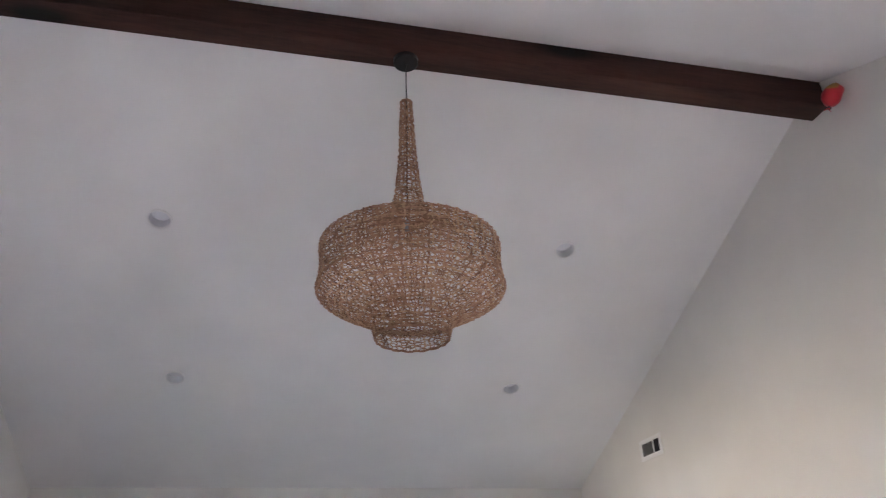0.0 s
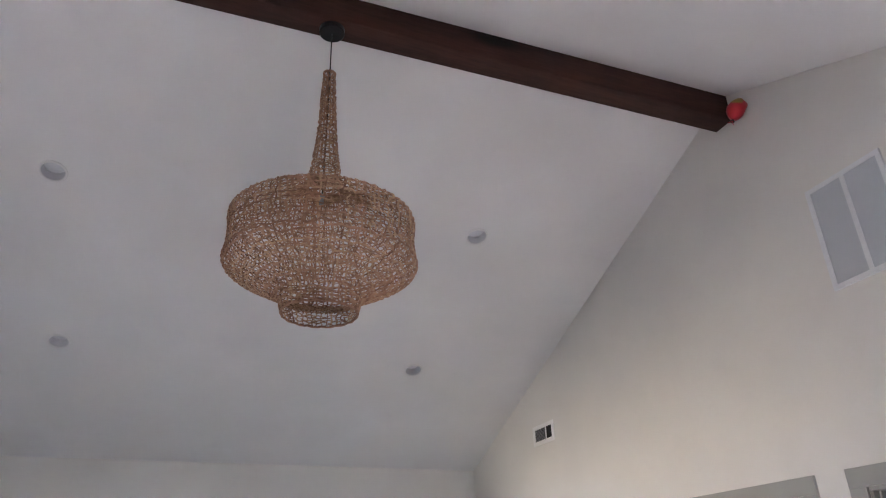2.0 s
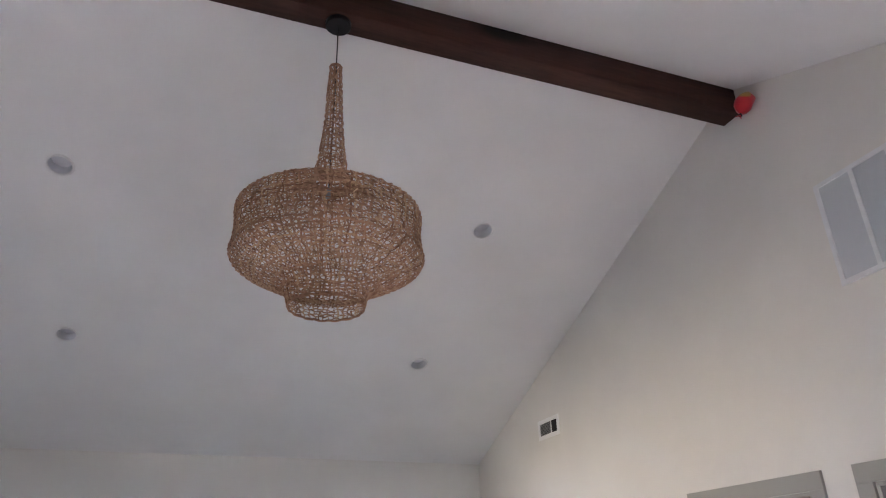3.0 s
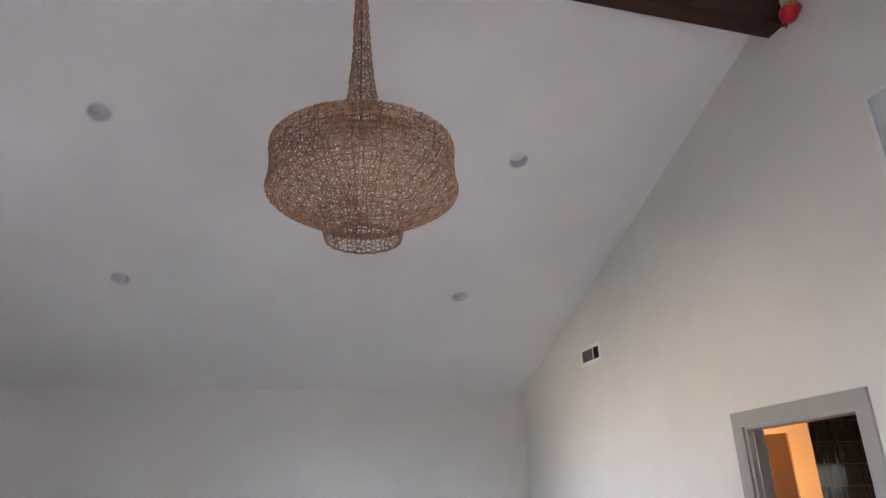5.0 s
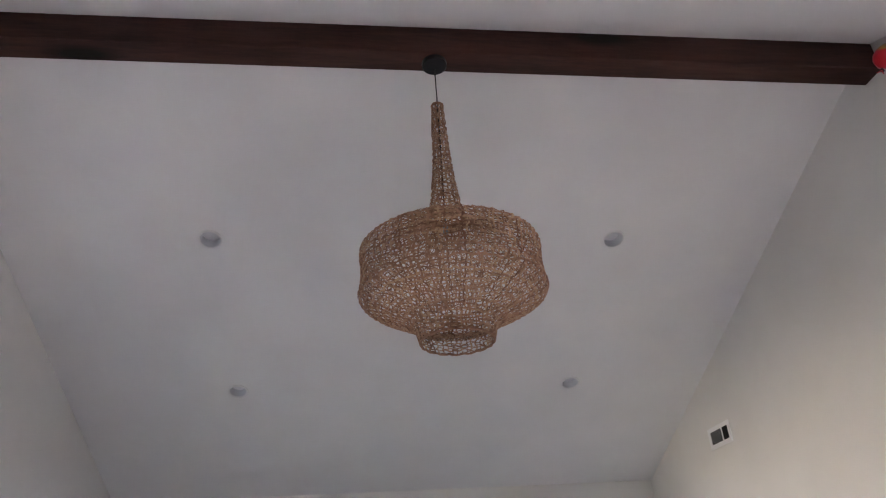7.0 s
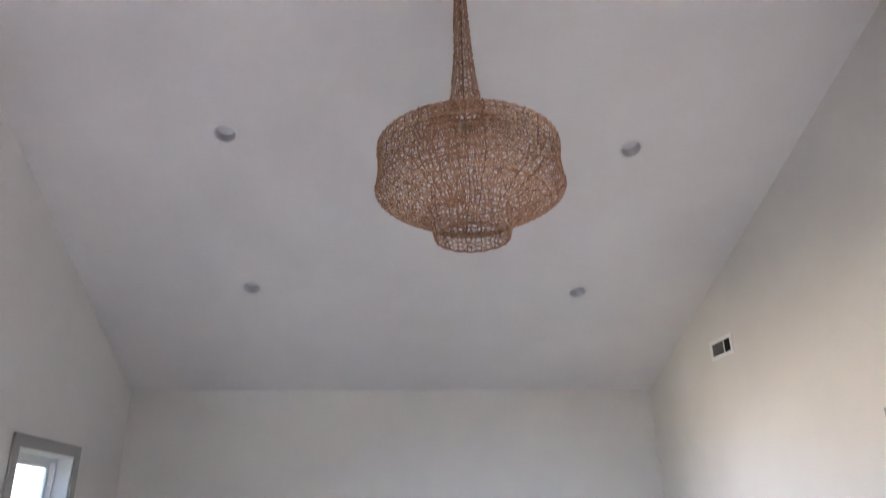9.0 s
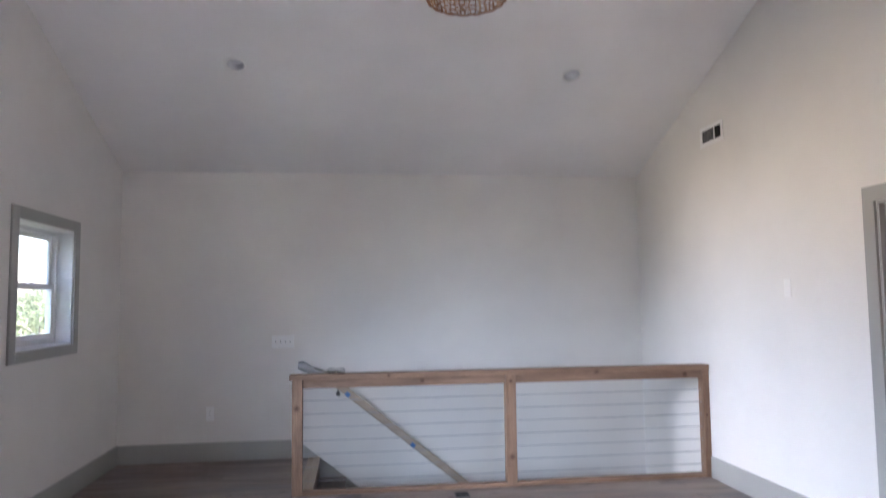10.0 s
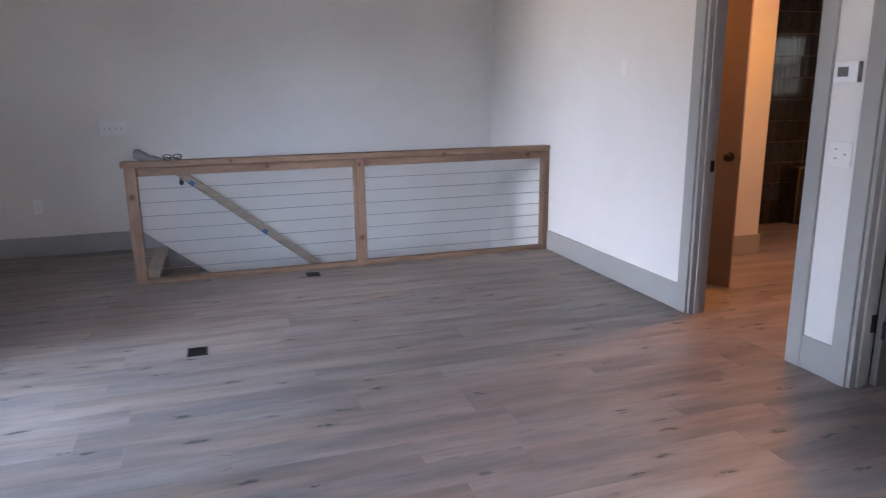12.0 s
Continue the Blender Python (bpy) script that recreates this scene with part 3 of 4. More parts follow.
def window(name, o, label, wall_x, inward, depth=0.13):
    """A double-hung vinyl window with jamb liner and grey picture-frame casing, in a wall across x."""
    y0, y1, z0, z1 = o
    w = thing(name, (wall_x, (y0 + y1) / 2, z0), label, "window", kind="structure")
    a, b, h = -(y1 - y0) / 2, (y1 - y0) / 2, z1 - z0
    s = inward

    def bx(x0, x1, *r, **k):
        return boxes((min(s * x0, s * x1), max(s * x0, s * x1), *r), **k)
    for p, q, lo, hi in ((a - 0.09, a, -0.078, h + 0.082), (b, b + 0.09, -0.078, h + 0.082), (a + 0.0005, b - 0.0005, h, h + 0.082), (a + 0.0005, b - 0.0005, -0.078, 0)):
        part("casing", bx(0.0005, 0.018, p, q, lo, hi, bevel=0.003), TRIM, w)
    for p, q, lo, hi in ((a, a + 0.012, 0, h), (b - 0.012, b, 0, h), (a + 0.0125, b - 0.0125, h - 0.012, h)):
        part("jamb_liner", bx(-depth - 0.03, -0.0005, p, q, lo, hi), VINYL, w, "white painted jamb liner")
    part("window_sill", bx(-depth - 0.03, -0.0005, a + 0.0125, b - 0.0125, 0, 0.014, bevel=0.003), VINYL, w, "white painted sill")
    a, b, lo, hi = a + 0.013, b - 0.013, 0.015, h - 0.013
    mid = (lo + hi) / 2
    f = 0.035
    xo, xi = -depth + 0.02, -depth - 0.055
    for p, q, c, d in ((a, a + f, lo, hi), (b - f, b, lo, hi), (a + f, b - f, hi - f, hi), (a + f, b - f, lo, lo + f)):
        part("window_frame", bx(xi, xo - 0.001, p, q, c, d, bevel=0.003), VINYL, w)
    a, b, lo, hi = a + f, b - f, lo + f, hi - f
    for nm, x0, x1, c, d in (("lower_sash", -depth - 0.012, -depth + 0.012, lo, mid + 0.018), ("upper_sash", -depth - 0.040, -depth - 0.015, mid - 0.018, hi)):
        g = 0.042
        bm = bmesh.new()
        for r in ((a, a + g, c, d), (b - g, b, c, d), (a + g, b - g, d - 0.036, d), (a + g, b - g, c, c + 0.045)):
            box(bm, min(s * x0, s * x1), max(s * x0, s * x1), *r)
        sash = part(nm, bm, VINYL, w)
        pane = part("pane", bx((x0 + x1) / 2 - 0.003, (x0 + x1) / 2 + 0.003, a + g - 0.002, b - g + 0.002, c + 0.043, d - 0.034), GLASS, sash, "clear glass pane")
        pane.visible_shadow = False
    part("sash_lock", bx(-depth + 0.006, -depth + 0.03, -0.03, 0.03, mid + 0.0185, mid + 0.03, bevel=0.003), VINYL, w, "white sash lock")
    return w


window("window_1", WIN[0], "unseen white double-hung window with grey casing in the gable wall", XL, 1)
# windows 2, 3 and 5 are unseen, added where the fill lamps stand
window("window_2", WIN[1], "unseen white double-hung window with grey casing", XL, 1)
window("window_3", WIN[2], "unseen white double-hung window with grey casing", XL, 1)
window("window_4", WIN_B, "white double-hung bathroom window with grey casing", BX2, -1, 0.09)

south = window("window_5", WIN_S, "unseen white double-hung window with grey casing", 0, 1)
south.matrix_world = pose((WIN_S[0] + WIN_S[1]) / 2, YF, WIN_S[2], 0, 0, 90)

# ---- ridge beam ----
beam = thing("ceiling_beam", pose(0, RIDGE_Y, 4.3215, 0, 0.25, 0), "dark brown stained wooden ridge beam under the ceiling", "beam")
bm = boxes((XL + 0.001, XR - 0.001, -0.078, 0.066, 0.0, 0.205))
bmesh.ops.bevel(bm, geom=[e for e in bm.edges if abs(e.verts[0].co.x - e.verts[1].co.x) > 1], offset=0.004, segments=2, affect="EDGES")
part("beam_body", bm, BEAM, beam)

# ---- recessed lights ----
tilt = math.atan(SLOPE)
first = None
for x, y in CANS:
    m = Matrix.Translation(slope_point(x, y)) @ Matrix.Rotation(-tilt, 4, "X")
    if first is None:
        first = thing("recessed_light", m, "unlit white recessed light in the sloped ceiling", "ceiling light", "recessed lights in the sloped ceiling")
        part("trim_ring", lathe(bmesh.new(), [(HOLE + 0.014, -0.0005), (HOLE + 0.013, -0.004), (HOLE - 0.001, -0.005), (HOLE - 0.003, 0.002)], 48, caps=False), CEIL, first, "white trim ring", True)
        bm = bmesh.new()
        lathe(bm, [(HOLE - 0.003, 0.002), (HOLE - 0.006, 0.05), (HOLE - 0.010, 0.105)], 48, caps=False)
        part("baffle", bm, CANWHITE, first, "white baffle", True)
        part("lens", lathe(bmesh.new(), [(0.0, 0.058), (0.035, 0.059), (HOLE - 0.0070, 0.064)], 48, caps=False), CANWHITE, first, "unlit frosted lens", True)
        part("housing", lathe(bmesh.new(), [(HOLE + 0.01, 0.004), (HOLE + 0.01, 0.14), (0.0, 0.14)], 24, caps=False), DARK, first)
    else:
        copy_thing(first, m)

# ---- woven pendant lamp ----
LX, LY = 0.090, 2.09
pend = thing("pendant_lamp", (LX, LY, 2.70), "large woven seagrass pendant lamp hung from the ridge beam", "pendant lamp")
NECK = [(0.027, 1.325), (0.033, 1.20), (0.039, 1.05), (0.049, 0.90), (0.064, 0.77), (0.082, 0.655)]
DRUM = [(0.082, 0.655), (0.118, 0.605), (0.170, 0.565), (0.24, 0.529), (0.32, 0.501), (0.382, 0.482), (0.405, 0.471), (0.410, 0.458), (0.406, 0.42), (0.403, 0.38), (0.404, 0.34), (0.410, 0.29), (0.418, 0.262), (0.412, 0.243), (0.38, 0.220), (0.30, 0.178), (0.225, 0.140), (0.182, 0.110)]
TOP = [(0.081, 0.668), (0.092, 0.648), (0.106, 0.630)]
COLLAR = [(0.184, 0.114), (0.177, 0.102), (0.172, 0.085), (0.166, 0.062), (0.160, 0.037)]
LEAN = 0.014                                    # the shade hangs a little askew from its neck


def profile_at(profile, n):
    """n points spread evenly along a profile, as radius and height."""
    p = np.array(profile)
    d = np.concatenate([[0], np.cumsum(np.hypot(*np.diff(p, axis=0).T))])
    s = np.linspace(0, d[-1], n)
    return np.interp(s, d, p[:, 0]), np.interp(s, d, p[:, 1])


def ribbon(vs, fs, pts, nrm, width, thick, closed=False):
    """A flat strand along pts, facing nrm."""
    t = np.gradient(pts, axis=0)
    if closed:
        t = np.roll(pts, -1, 0) - np.roll(pts, 1, 0)
    t /= np.linalg.norm(t, axis=1)[:, None] + 1e-9
    u = np.cross(t, nrm)
    u /= np.linalg.norm(u, axis=1)[:, None] + 1e-9
    w = (width * (1 + 0.25 * np.sin(np.linspace(0, 40, len(pts)) + width * 9000)))[:, None] / 2
    base = len(vs)
    quad = np.stack([pts + u * w, pts + nrm * thick / 2, pts - u * w, pts - nrm * thick / 2], 1)
    vs.extend(map(tuple, quad.reshape(-1, 3)))
    n = len(pts)
    for i in range(n if closed else n - 1):
        j = (i + 1) % n
        for k in range(4):
            q = (k + 1) % 4
            fs.append((base + 4 * i + k, base + 4 * i + q, base + 4 * j + q, base + 4 * j + k))


def weave(name, profile, uprights, rings, strays, width, seed, label):
    """Uneven basket weave over a turned profile: uprights, rings and strays that wander across both."""
    rng = np.random.default_rng(seed)
    vs, fs = [], []
    n = 130
    R, Z = profile_at(profile, n)
    dr, dz = np.gradient(R), np.gradient(Z)
    length = np.hypot(dr, dz)
    nr, nz = -dz / length, dr / length
    if nr.mean() < 0:
        nr, nz = -nr, -nz
    par = np.linspace(0, 1, n)
    thin = np.clip(R / 0.4, 0.58, 1) if R.max() > 0.3 else np.ones(n)

    def along(th, s, lift):
        r, z = np.interp(s, par, R), np.interp(s, par, Z)
        a, c = np.interp(s, par, nr), np.interp(s, par, nz)
        nrm = np.stack([a * np.cos(th), a * np.sin(th), c], 1)
        return np.stack([r * np.cos(th) + LEAN * (1.325 - z), r * np.sin(th), z], 1) + nrm * lift[:, None], nrm

    for k in range(uprights):
        th = 2 * math.pi * (k + rng.uniform(-0.22, 0.22)) / uprights
        wob = np.interp(par, np.linspace(0, 1, rings + 1), rng.normal(0, 0.21 * 2 * math.pi / uprights, rings + 1))
        p, q = along(th + wob, par, 0.0035 * np.sin(par * 90 + k * math.pi))
        ribbon(vs, fs, p, q, thin * width * rng.uniform(0.7, 1.35), 0.004)
    m = 300
    for k in range(rings):
        s0 = (k + 0.5 + rng.uniform(-0.3, 0.3)) / rings
        th = np.linspace(0, 2 * math.pi, m, endpoint=False)
        knots = rng.normal(0, 0.23 / rings, uprights)
        wob = np.interp(th, np.linspace(0, 2 * math.pi, uprights + 1), np.append(knots, knots[0])) + rng.normal(0, 0.12 / rings) * np.sin(2 * th + k)
        p, q = along(th, np.clip(s0 + wob, 0, 1), 0.0035 * np.sin(th * uprights / 2 + k * math.pi))
        ribbon(vs, fs, p, q, width * rng.uniform(0.6, 1.2), 0.004, True)
    for k in range(strays):
        s0, ds = rng.uniform(0, 1), rng.uniform(-0.5, 0.5)
        t0, dt = rng.uniform(0, 6.28), rng.uniform(0.2, 1.0) * rng.choice([-1, 1])
        u = np.linspace(0, 1, 28)
        s = s0 + ds * u + np.interp(u, np.linspace(0, 1, 6), rng.normal(0, 0.02, 6))
        ok = (s > 0) & (s < 1)
        if ok.sum() > 5:
            p, q = along((t0 + dt * u)[ok], s[ok], np.full(ok.sum(), 0.004))
            ribbon(vs, fs, p, q, width * rng.uniform(0.5, 1.1), 0.004)
    me = bpy.data.meshes.new(name)
    me.from_pydata(vs, [], fs)
    me.materials.append(SEAGRASS)
    ob = new(name, me)
    ob.parent = pend
    return tagged(ob, label, kind="stuff")


def rope_ring(r, z, thick):
    bm = bmesh.new()
    tube(bm, [(LEAN * (1.325 - z) + (r + 0.002 * math.sin(k * 1.7)) * math.cos(2 * math.pi * k / 90), (r + 0.002 * math.sin(k * 2.3)) * math.sin(2 * math.pi * k / 90), z + 0.002 * math.sin(k * 1.1)) for k in range(90)], thick, 6, True)
    part("rope_ring", bm, SEAGRASS, pend, "twisted rope rim")


weave("shade_neck", NECK, 17, 40, 4, 0.0066, 3, "slim woven neck of the shade")
weave("shade_top", TOP, 40, 5, 14, 0.0085, 9, "dense woven ring where neck meets drum")
weave("shade", DRUM, 112, 48, 10, 0.0074, 5, "wide woven drum of the shade")
weave("shade_collar", COLLAR, 48, 6, 0, 0.0052, 7, "open woven collar")
for r, z, k in ((0.160, 0.037, 0.0045), (0.082, 0.655, 0.006), (0.027, 1.325, 0.006)):
    rope_ring(r, z, k)
ZC = 4.321 - 2.70
part("canopy", lathe(bmesh.new(), [(0.0, ZC - 0.028), (0.060, ZC - 0.028), (0.066, ZC - 0.024), (0.066, ZC - 0.0005)], 40), BLACK, pend, "round black ceiling canopy")
part("cord", tube(bmesh.new(), [(0.0, 0, ZC - 0.02), (0.001, 0, 1.45), (0.003, 0, 1.2), (0.0, 0, 0.615)], 0.0032, 8), BLACK, pend, "black cord")
part("socket", lathe(bmesh.new(), [(0.0, 0.62), (0.008, 0.62), (0.012, 0.61), (0.012, 0.57), (0.0, 0.57)], 20), SLATE, pend, "small grey lamp socket")

# ---- balloon ----
def balloon_material():
    m, nt, b = material("red_and_yellow_latex", 0.35)
    co = nt.nodes.new("ShaderNodeTexCoord")
    d = node(nt, "ShaderNodeVectorMath")
    d.operation = "DISTANCE"
    d.inputs[1].default_value = (-0.034, -0.034, 0.050)
    nt.links.new(co.outputs["Object"], d.inputs[0])
    nt.links.new(ramp(nt, d.outputs["Value"], [(0.030, (0.36, 0.24, 0.03)), (0.046, (0.52, 0.014, 0.028))]), b.inputs["Base Color"])
    b.inputs["Subsurface Weight"].default_value = 0.15
    b.inputs["Subsurface Radius"].default_value = (0.03, 0.005, 0.003)
    return m


bal = thing("balloon", pose(2.563, 1.895, 4.277, 8, 24, 0), "small half-deflated red and yellow balloon resting against ceiling and beam", "balloon")
BAL = balloon_material()
bm = lathe(bmesh.new(), [(0.0, 0.090), (0.017, 0.088), (0.034, 0.078), (0.046, 0.058), (0.052, 0.032), (0.055, 0.004), (0.051, -0.026), (0.037, -0.053), (0.017, -0.069), (0.005, -0.076)], 32)
for v in bm.verts:                              # slack skin: a lobe to one side and soft dents
    f = max(0.0, v.co.z / 0.09)
    v.co.x += 0.014 * f * f + 0.012 * math.exp(-((v.co.z - 0.05) / 0.022) ** 2) * max(0.0, v.co.x / 0.05)
    v.co *= 1 + 0.10 * (noise.noise(v.co * 24) - 0.1)
part("balloon_body", bm, BAL, bal, "", True)
part("knot", lathe(bmesh.new(), [(0.005, -0.074), (0.004, -0.079), (0.010, -0.087), (0.014, -0.094), (0.004, -0.092)], 16), BLACK, bal, "dark tied knot", True)
for k, a in enumerate((0.4, 2.4, 4.3)):
    part("tail", tube(bmesh.new(), [(0, 0, -0.090), (0.010 * math.cos(a), 0.010 * math.sin(a), -0.099), (0.022 * math.cos(a), 0.022 * math.sin(a), -0.103 - 0.004 * k)], 0.0028, 6), BAL, bal, "frayed tail of the knot")

# ---- vents and grilles on the east wall ----
ret = thing("return_air_grille", (XR, 1.44, 3.277), "white enamelled return air grille on the wall", "air grille")
W2, H2, F = 0.225, 0.29, 0.026
bm = bmesh.new()
for r in ((-W2, -W2 + F, -H2, H2), (W2 - F, W2, -H2, H2), (-W2 + F, W2 - F, H2 - F, H2), (-W2 + F, W2 - F, -H2, -H2 + F), (-0.012, 0.012, -H2 + F, H2 - F)):
    box(bm, -0.013, -0.0005, *r)
part("frame", bm, GRILLE, ret)
part("backing", boxes((-0.002, -0.0006, -W2 + F, W2 - F, -H2 + F, H2 - F)), BAFFLE, ret)
slat = None
for side in (-1, 1):
    y0, y1 = (0.012, W2 - F) if side > 0 else (-W2 + F, -0.012)
    for k in range(36):
        z = -H2 + F + (k + 0.5) * (2 * H2 - 2 * F) / 36
        if slat is None:
            bm = boxes((-0.0075, 0.0065, -0.5, 0.5, -0.0006, 0.0006))
            bmesh.ops.rotate(bm, verts=bm.verts, cent=(0, 0, 0), matrix=Matrix.Rotation(radians(62), 3, "Y"))
            slat = mesh_of("slat", bm, LOUVRE)
        s = new("slat", slat)
        s.parent = ret
        s.matrix_basis = Matrix.Translation((-0.0065, (y0 + y1) / 2, z)) @ Matrix.Diagonal((1, y1 - y0, 1, 1))

reg = thing("wall_register", (XR, 4.79, 2.892), "white wall register with grey louvres near the ceiling", "air vent")
bm = bmesh.new()
for r in ((-0.185, -0.150, -0.085, 0.085), (0.150, 0.185, -0.085, 0.085), (-0.150, 0.150, 0.052, 0.085), (-0.150, 0.150, -0.085, -0.052), (-0.052, -0.040, -0.052, 0.052)):
    box(bm, -0.008, -0.0005, *r)
part("frame", bm, WHITE, reg, "white painted frame")
part("backing", boxes((-0.0018, -0.0006, -0.150, 0.150, -0.052, 0.052)), DARK, reg)
for k in range(9):
    part("louvre", boxes((-0.006, -0.002, -0.040, 0.150, -0.048 + k * 0.0115, -0.044 + k * 0.0115)), SLATE, reg)
for k in range(7):
    part("louvre", boxes((-0.006, -0.002, -0.146 + k * 0.0135, -0.144 + k * 0.0135, -0.052, 0.052)), DARK, reg)

# ---- plates, switches, thermostat ----
def wall_plate(name, m, width, height, label, category, toggles=0, slots=0, dots=(), mat=WHITE):
    """A plate in its own x-z plane, facing -y."""
    p = thing(name, m, label, category)
    part("plate", boxes((-width / 2, width / 2, -0.006, -0.0005, -height / 2, height / 2), bevel=0.002), mat, p)
    for k in range(toggles):
        x = (k - (toggles - 1) / 2) * 0.046
        part("toggle", boxes((x - 0.004, x + 0.004, -0.018, -0.0062, -0.006, 0.011), bevel=0.001), TOGGLE, p, "grey toggle")
    for k in range(slots):
        z = (k - (slots - 1) / 2) * 0.04
        part("socket_face", boxes((-0.017, 0.017, -0.0085, -0.0061, z - 0.015, z + 0.015), bevel=0.001), WHITE, p)
        for x in (-0.006, 0.006):
            part("slot", boxes((x - 0.001, x + 0.001, -0.0092, -0.0086, z - 0.004, z + 0.005)), DARK, p)
    for x, z in dots:
        part("button", boxes((x - 0.005, x + 0.005, -0.009, -0.0061, z - 0.003, z + 0.003)), SLATE, p, "small grey button")
    return p


EAST = Matrix.Rotation(-math.pi / 2, 4, "Z")
wall_plate("light_switch", pose(-1.056, YB, 1.13), 0.215, 0.122, "white four-gang light switch plate on the wall", "light switch", toggles=4)
wall_plate("wall_outlet", pose(-1.742, YB, 0.452), 0.076, 0.135, "white electrical outlet on the wall", "outlet", slots=2)
wall_plate("blank_plate", Matrix.Translation((XR, 3.865, 1.575)) @ EAST, 0.075, 0.125, "off-white painted blank cover plate on the wall", "cover plate", mat=PLATE)
wall_plate("light_switch", Matrix.Translation((XR, 1.985, 1.118)) @ EAST, 0.125, 0.118, "white switch plate with small grey buttons under the thermostat", "light switch", dots=((-0.022, 0.022), (-0.022, -0.022), (0.028, 0.0)), mat=PLATE)
th = thing("thermostat", Matrix.Translation((XR, 1.988, 1.497)) @ EAST, "white wall thermostat with a small grey display", "thermostat")
part("case", boxes((-0.064, 0.064, -0.028, -0.0005, -0.047, 0.047), bevel=0.004), WHITE, th)
part("display", boxes((-0.042, 0.016, -0.0292, -0.0282, -0.021, 0.023)), plain("grey_display", (0.10, 0.10, 0.09), 0.3), th, "grey display")

# thin dark strip added over the right side of the case
part("side_strip", boxes((0.0645, 0.0670, -0.026, -0.001, -0.046, 0.046)), SLATE, th, "dark grey strip on the right side")

# ---- stair ----
stair = thing("staircase", (ST_X, ST_Y, 0), "brown wooden stair going down behind the railing", "stair")
RISE, RUN = 0.193, 0.242
part("landing_nosing", boxes((-0.002, 0.045, 0.001, YB - 0.020 - ST_Y, -0.03, 0.006), (-0.065, -0.003, 0.001, YB - 0.020 - ST_Y, 0.0008, 0.006), bevel=0.002), NOSING, stair, "pale wooden landing nosing")
for k in range(14):
    x = 0.03 + k * RUN
    part("riser", boxes((x - 0.004, x + 0.012, 0.001, YB - 0.020 - ST_Y, -(k + 1) * RISE + 0.0005, -k * RISE - (0.031 if k == 0 else 0.0265))), TREAD, stair)
    if k < 13:
        part("tread", boxes((x + 0.0125, x + RUN + 0.03, 0.001, YB - 0.020 - ST_Y, -(k + 1) * RISE - 0.026, -(k + 1) * RISE), bevel=0.005), TREAD, stair)

# ---- cable railing ----
rail = thing("cable_railing", (0, 5.0, 0), "cedar railing with steel cables round the stairwell", "railing")
POSTS = [(-0.845, -0.763), (0.877, 0.962), (2.590, XR - 0.002)]
for a, b in POSTS:
    part("post", boxes((a, b, 0.0, 0.088, 0.0005, 0.8985), bevel=0.004), CEDAR_Z, rail)
part("top_rail", boxes((-0.866, XR - 0.002, -0.012, 0.105, 0.899, 0.944), bevel=0.005), CEDAR_X, rail)
for (_, a), (b, _) in zip(POSTS, POSTS[1:]):
    part("sub_rail", boxes((a + 0.0005, b - 0.0005, 0.022, 0.066, 0.832, 0.8985), bevel=0.003), CEDAR_X, rail)
    part("bottom_rail", boxes((a + 0.0005, b - 0.0005, 0.005, 0.075, 0.0005, 0.036), bevel=0.003), CEDAR_X, rail)
    for k in range(7):
        z = 0.108 + k * 0.1042
        part("cable", tube(bmesh.new(), [(a - 0.004, 0.044, z), ((a + b) / 2, 0.044, z - 0.002), (b + 0.004, 0.044, z)], 0.0028, 8), STEEL, rail, "thin steel cable")

# ---- handrail on the wall ----
hr = thing("handrail", (-0.60, YB - 0.085, 0.775), "pale wooden handrail sloping down the stair wall", "handrail")
ang = math.atan(0.805)
dx, dz = math.cos(ang), -math.sin(ang)
L = 2.9
bm = boxes((0.0, L, -0.024, 0.024, -0.037, 0.037), bevel=0.014)
rot = Matrix.Rotation(ang, 4, "Y")
bmesh.ops.transform(bm, matrix=rot, verts=bm.verts)
part("rail_body", bm, RAILWOOD, hr)
for d in (0.24, 1.055):
    bm = boxes((d - 0.032, d + 0.032, -0.0258, 0.0258, -0.0388, 0.012), bevel=0.012)
    bmesh.ops.transform(bm, matrix=rot, verts=bm.verts)
    part("tape", bm, BLUE, hr, "blue masking tape")
for d in (0.105, 2.7):
    x, z = d * dx, d * dz
    bm = bmesh.new()
    tube(bm, [(x, 0, z - 0.045), (x, 0.01, z - 0.085), (x, 0.05, z - 0.10), (x, 0.078, z - 0.10)], 0.008, 8)
    arm = part("bracket", bm, BLACK, hr, "black handrail bracket")
    part("rosette", lathe(bmesh.new(), [(0.022, 0.0), (0.022, -0.006), (0.010, -0.012)], 20, Matrix.Translation((x, 0.084, z - 0.10)) @ Matrix.Rotation(-math.pi / 2, 4, "X")), BLACK, arm)
bm = bmesh.new()
rnd = random.Random(4)
rings = []
for k in range(13):
    f = k / 12
    c = Vector((0.10 - 0.40 * f, -0.004, -0.05 + 0.24 * f - 0.065 * f * f))
    ring = []
    for j in range(14):
        a = 2 * math.pi * j / 14
        r = (0.037 + 0.004 * math.sin(f * 9)) * (1 + rnd.uniform(-0.38, 0.38))
        ring.append(bm.verts.new(c + Vector((rnd.uniform(-0.006, 0.006), math.cos(a) * r * 0.75, math.sin(a) * r))))
    rings.append(ring)
for a, b in zip(rings, rings[1:]):
    for j in range(14):
        bm.faces.new((a[j], a[(j + 1) % 14], b[(j + 1) % 14], b[j]))
part("plastic_sleeve", bm, FILM, hr, "crumpled clear plastic wrap on the rail's end", True)

# ---- spectacles on the top rail ----
gl = thing("eyeglasses", pose(-0.50, 5.045, 0.9445, 0, 0, 4), "black framed eyeglasses lying on the railing", "eyeglasses")


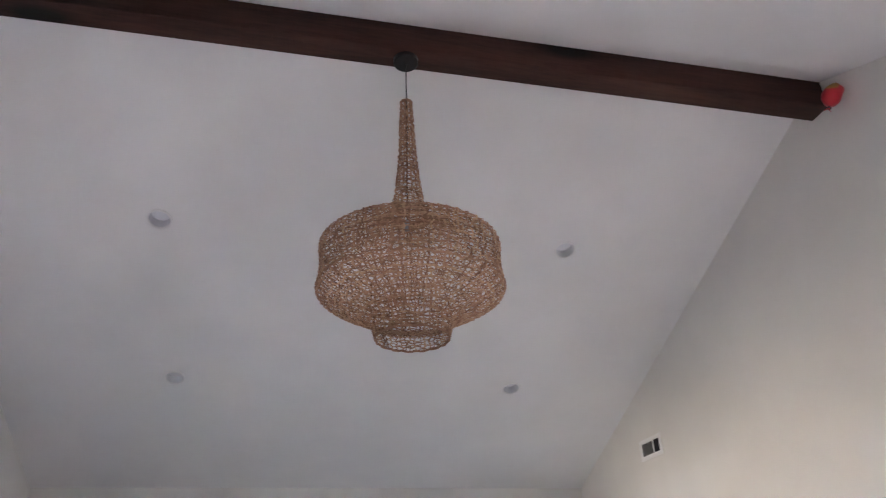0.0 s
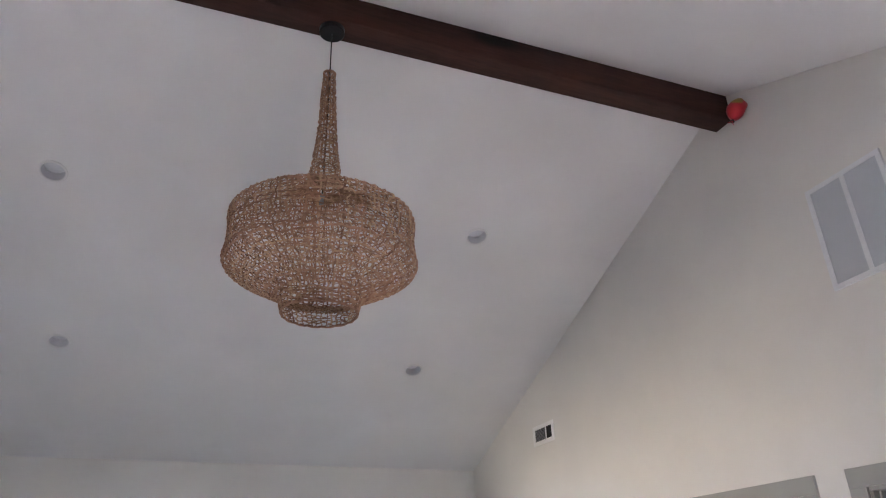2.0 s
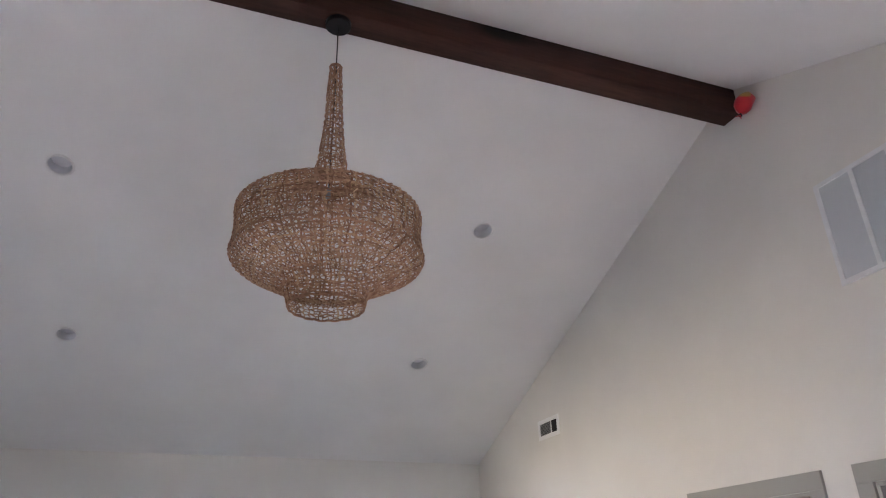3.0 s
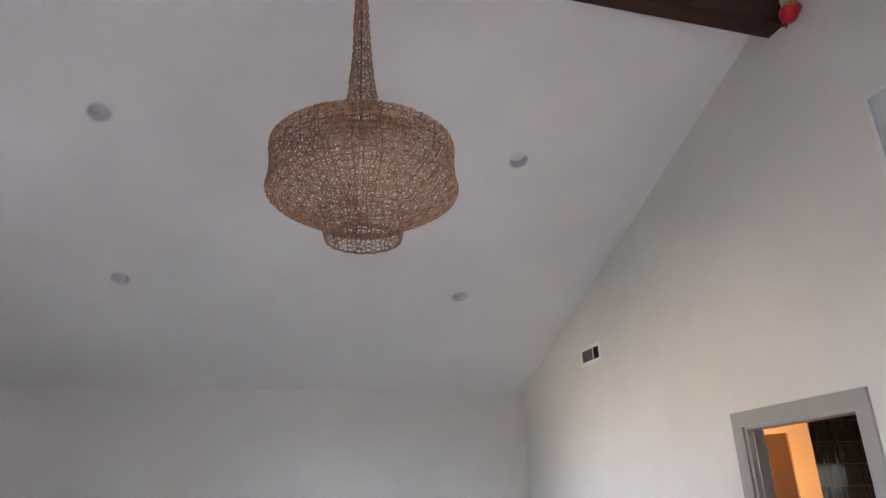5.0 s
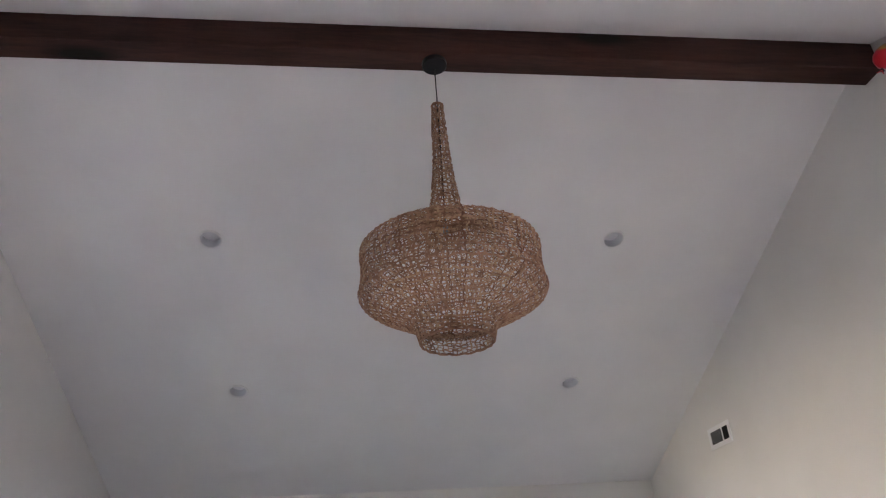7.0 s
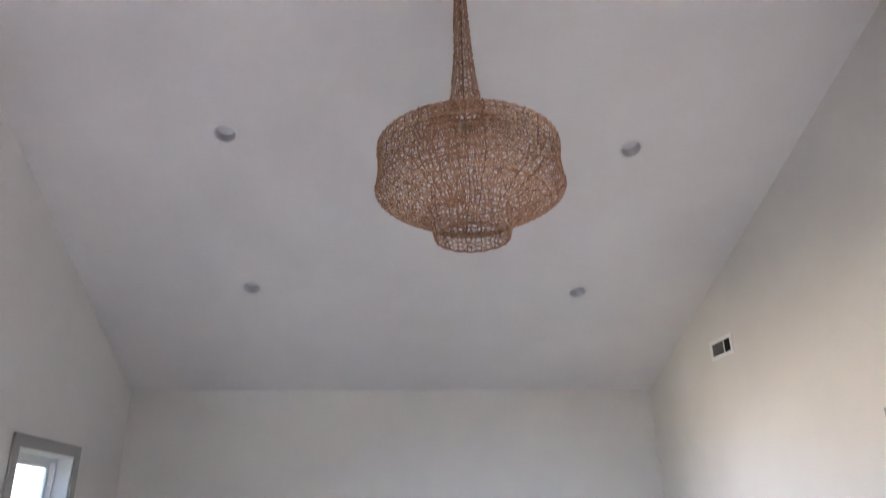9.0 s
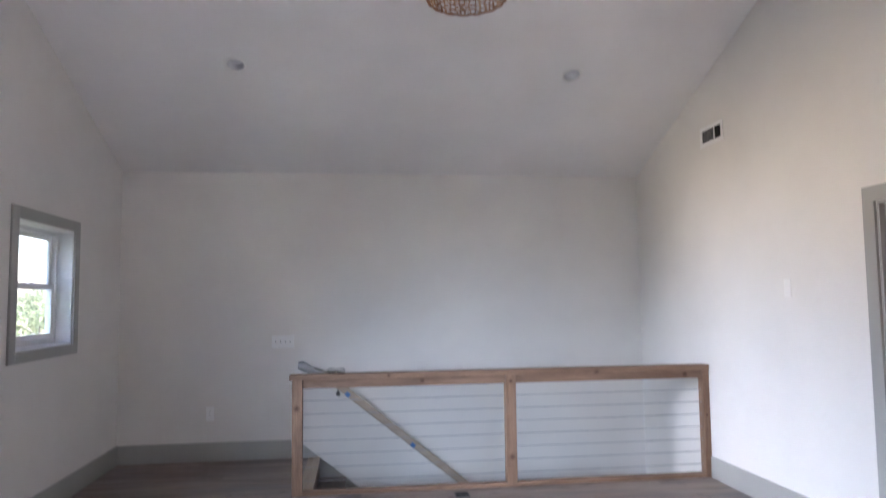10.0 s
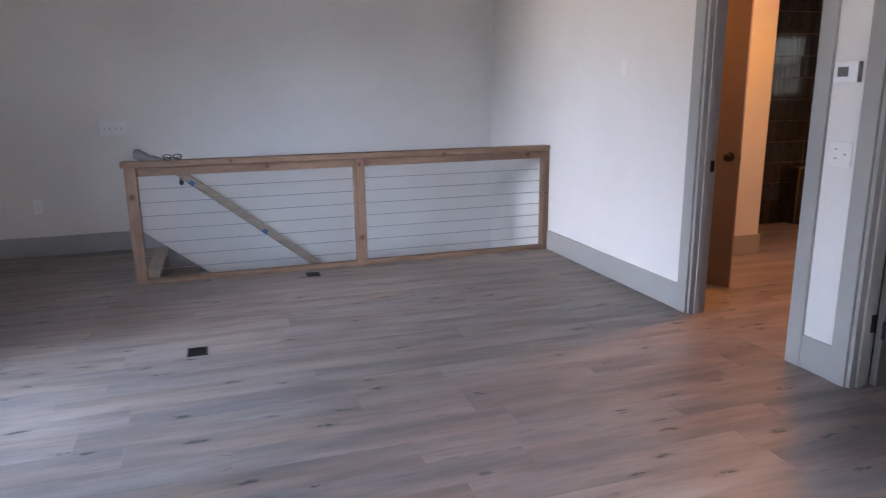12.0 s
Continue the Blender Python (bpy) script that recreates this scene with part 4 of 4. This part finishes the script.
def rim(cx):
    pts = []
    for k in range(32):
        a = 2 * math.pi * k / 32
        c, s = math.cos(a), math.sin(a)
        pts.append((cx + 0.028 * abs(c) ** 0.7 * (1 if c > 0 else -1), -0.03, 0.023 + 0.020 * abs(s) ** 0.7 * (1 if s > 0 else -1)))
    return tube(bmesh.new(), pts, 0.0034, 8, True)


for s in (-1, 1):
    part("rim", rim(s * 0.036), BLACK, gl)
    part("temple", tube(bmesh.new(), [(s * 0.065, -0.03, 0.034), (s * 0.068, 0.0, 0.030), (s * 0.060, 0.012, 0.020), (-s * 0.045, 0.018 + s * 0.004, 0.008), (-s * 0.065, 0.018 + s * 0.004, 0.003)], 0.0032, 8), BLACK, gl)
part("bridge", tube(bmesh.new(), [(-0.009, -0.03, 0.030), (0, -0.031, 0.033), (0.009, -0.03, 0.030)], 0.0022, 8), BLACK, gl)

# ---- floor registers ----
for x, y in ((-0.375, 3.388), (0.478, 4.845)):
    fr = thing("floor_register", (x, y, 0.0), "dark bronze floor register set in the planks", "floor vent", "floor registers")
    part("plate", boxes((-0.056, 0.056, -0.068, 0.068, 0.0005, 0.004), bevel=0.001), plain("dark_bronze", (0.03, 0.03, 0.032), 0.45, 0.4), fr)
    for k in range(9):
        part("bar", boxes((-0.047, 0.047, -0.058 + k * 0.0135, -0.052 + k * 0.0135, 0.0042, 0.0062)), BLACK, fr)

# ---- bathroom tile ----
tw = structure("tile_wall", boxes((4.268, BX2, BY2, BY2 + 0.1, 0, BZ)), GROUT, "glossy black stacked tile wall with tan grout", "wall")
PW, PH, GAP = 0.0345, 0.2155, 0.0035
bm = boxes((0, PW - GAP, -0.008, 0, 0, PH - GAP))
bmesh.ops.bevel(bm, geom=[e for e in bm.edges if all(v.co.y < -0.007 for v in e.verts)], offset=0.0015, segments=1, affect="EDGES")
tile_mesh = mesh_of("tile", bm, TILE)
vs, fs = [], []
for i in range(int((BX2 - 4.29) / PW)):
    for j in range(12):
        x, z = 4.29 + i * PW, 0.006 + j * PH
        if 5.12 < x < 6.02 and z + PH < BZ:
            t = new("tile", tile_mesh)
            t.parent = tw
            t.matrix_basis = Matrix.Translation((x, BY2, z)) @ Matrix.Rotation(radians(random.uniform(-0.5, 0.5)), 4, "Z")
        elif z + PH < BZ:
            n = len(vs)
            a, b, c, d = x, x + PW - GAP, z, z + PH - GAP
            vs += [(a, BY2 - 0.008, c), (b, BY2 - 0.008, c), (b, BY2 - 0.008, d), (a, BY2 - 0.008, d), (a, BY2, c), (b, BY2, c), (b, BY2, d), (a, BY2, d)]
            fs += [(n, n + 1, n + 2, n + 3), (n + 4, n + 5, n + 1, n), (n + 3, n + 2, n + 6, n + 7), (n + 4, n, n + 3, n + 7), (n + 1, n + 5, n + 6, n + 2)]
me = bpy.data.meshes.new("tile_field")
me.from_pydata(vs, [], fs)
me.materials.append(TILE)
tf = tagged(new("tile_field", me), kind="stuff")
tf.parent = tw
ledge = thing("tiled_ledge", (5.58, BY2 - 0.0085, 0), "low black tiled ledge with brass edge trim", "ledge")
part("ledge_body", boxes((0.0, 0.90, -0.12, 0, 0.0005, 0.592)), TILE, ledge)
part("edge_trim", boxes((-0.002, 0.90, -0.124, 0.0, 0.5925, 0.604)), BRASS, ledge, "brass edge trim")
part("edge_trim", boxes((-0.010, -0.0005, -0.124, -0.112, 0.0005, 0.592)), BRASS, ledge, "brass edge trim")

# ---- floor ----
floor = structure("floor", boxes((XL, XR, YF, ST_Y - 0.002, -0.25, -0.0085), (XL, ST_X - 0.002, ST_Y - 0.002, YB, -0.25, -0.0085)), TREAD, "grey-brown oak plank floor", "floor")
floor_b = structure("floor_bathroom", boxes((XR, BX2, -1.0, BY2, -0.25, -0.0085)), TREAD, "brown oak plank floor of the bathroom", "floor")
bm = boxes((0, 1, 0, 1, -0.008, 0))
for v in bm.verts:
    if v.co.z > -0.001:
        v.co.y = 0.5 + (v.co.y - 0.5) * 0.996
plank_mesh = mesh_of("plank", bm, PLANK)
rnd = random.Random(11)
PWID = 0.182


def lay(x0, x1, y0, y1, parent):
    x = x0
    first_len = rnd.uniform(0.3, 1.4)
    while x < x1 - 1e-4:
        ln = min(first_len if x == x0 else rnd.choice((1.22, 1.22, 1.5)), x1 - x)
        if x1 - x - ln < 0.2:
            ln = x1 - x
        p = new("plank", plank_mesh)
        p.parent = parent
        p.matrix_basis = Matrix.Translation((x, y0, 0)) @ Matrix.Diagonal((ln - 0.0007, y1 - y0, 1, 1))
        x += ln


y = ST_Y - 0.004
while y > YF:
    lo = max(YF, y - PWID)
    lay(XL, XR - 0.0005, lo, y, floor)
    y = lo
y = ST_Y - 0.004
while y < YB:
    hi = min(YB, y + PWID)
    lay(XL, ST_X - 0.003, y, hi, floor)
    y = hi
y = -1.0
while y < BY2 - 0.01:
    hi = min(BY2, y + PWID)
    lay(XR + 0.0005, BX2, y, hi, floor_b)
    y = hi
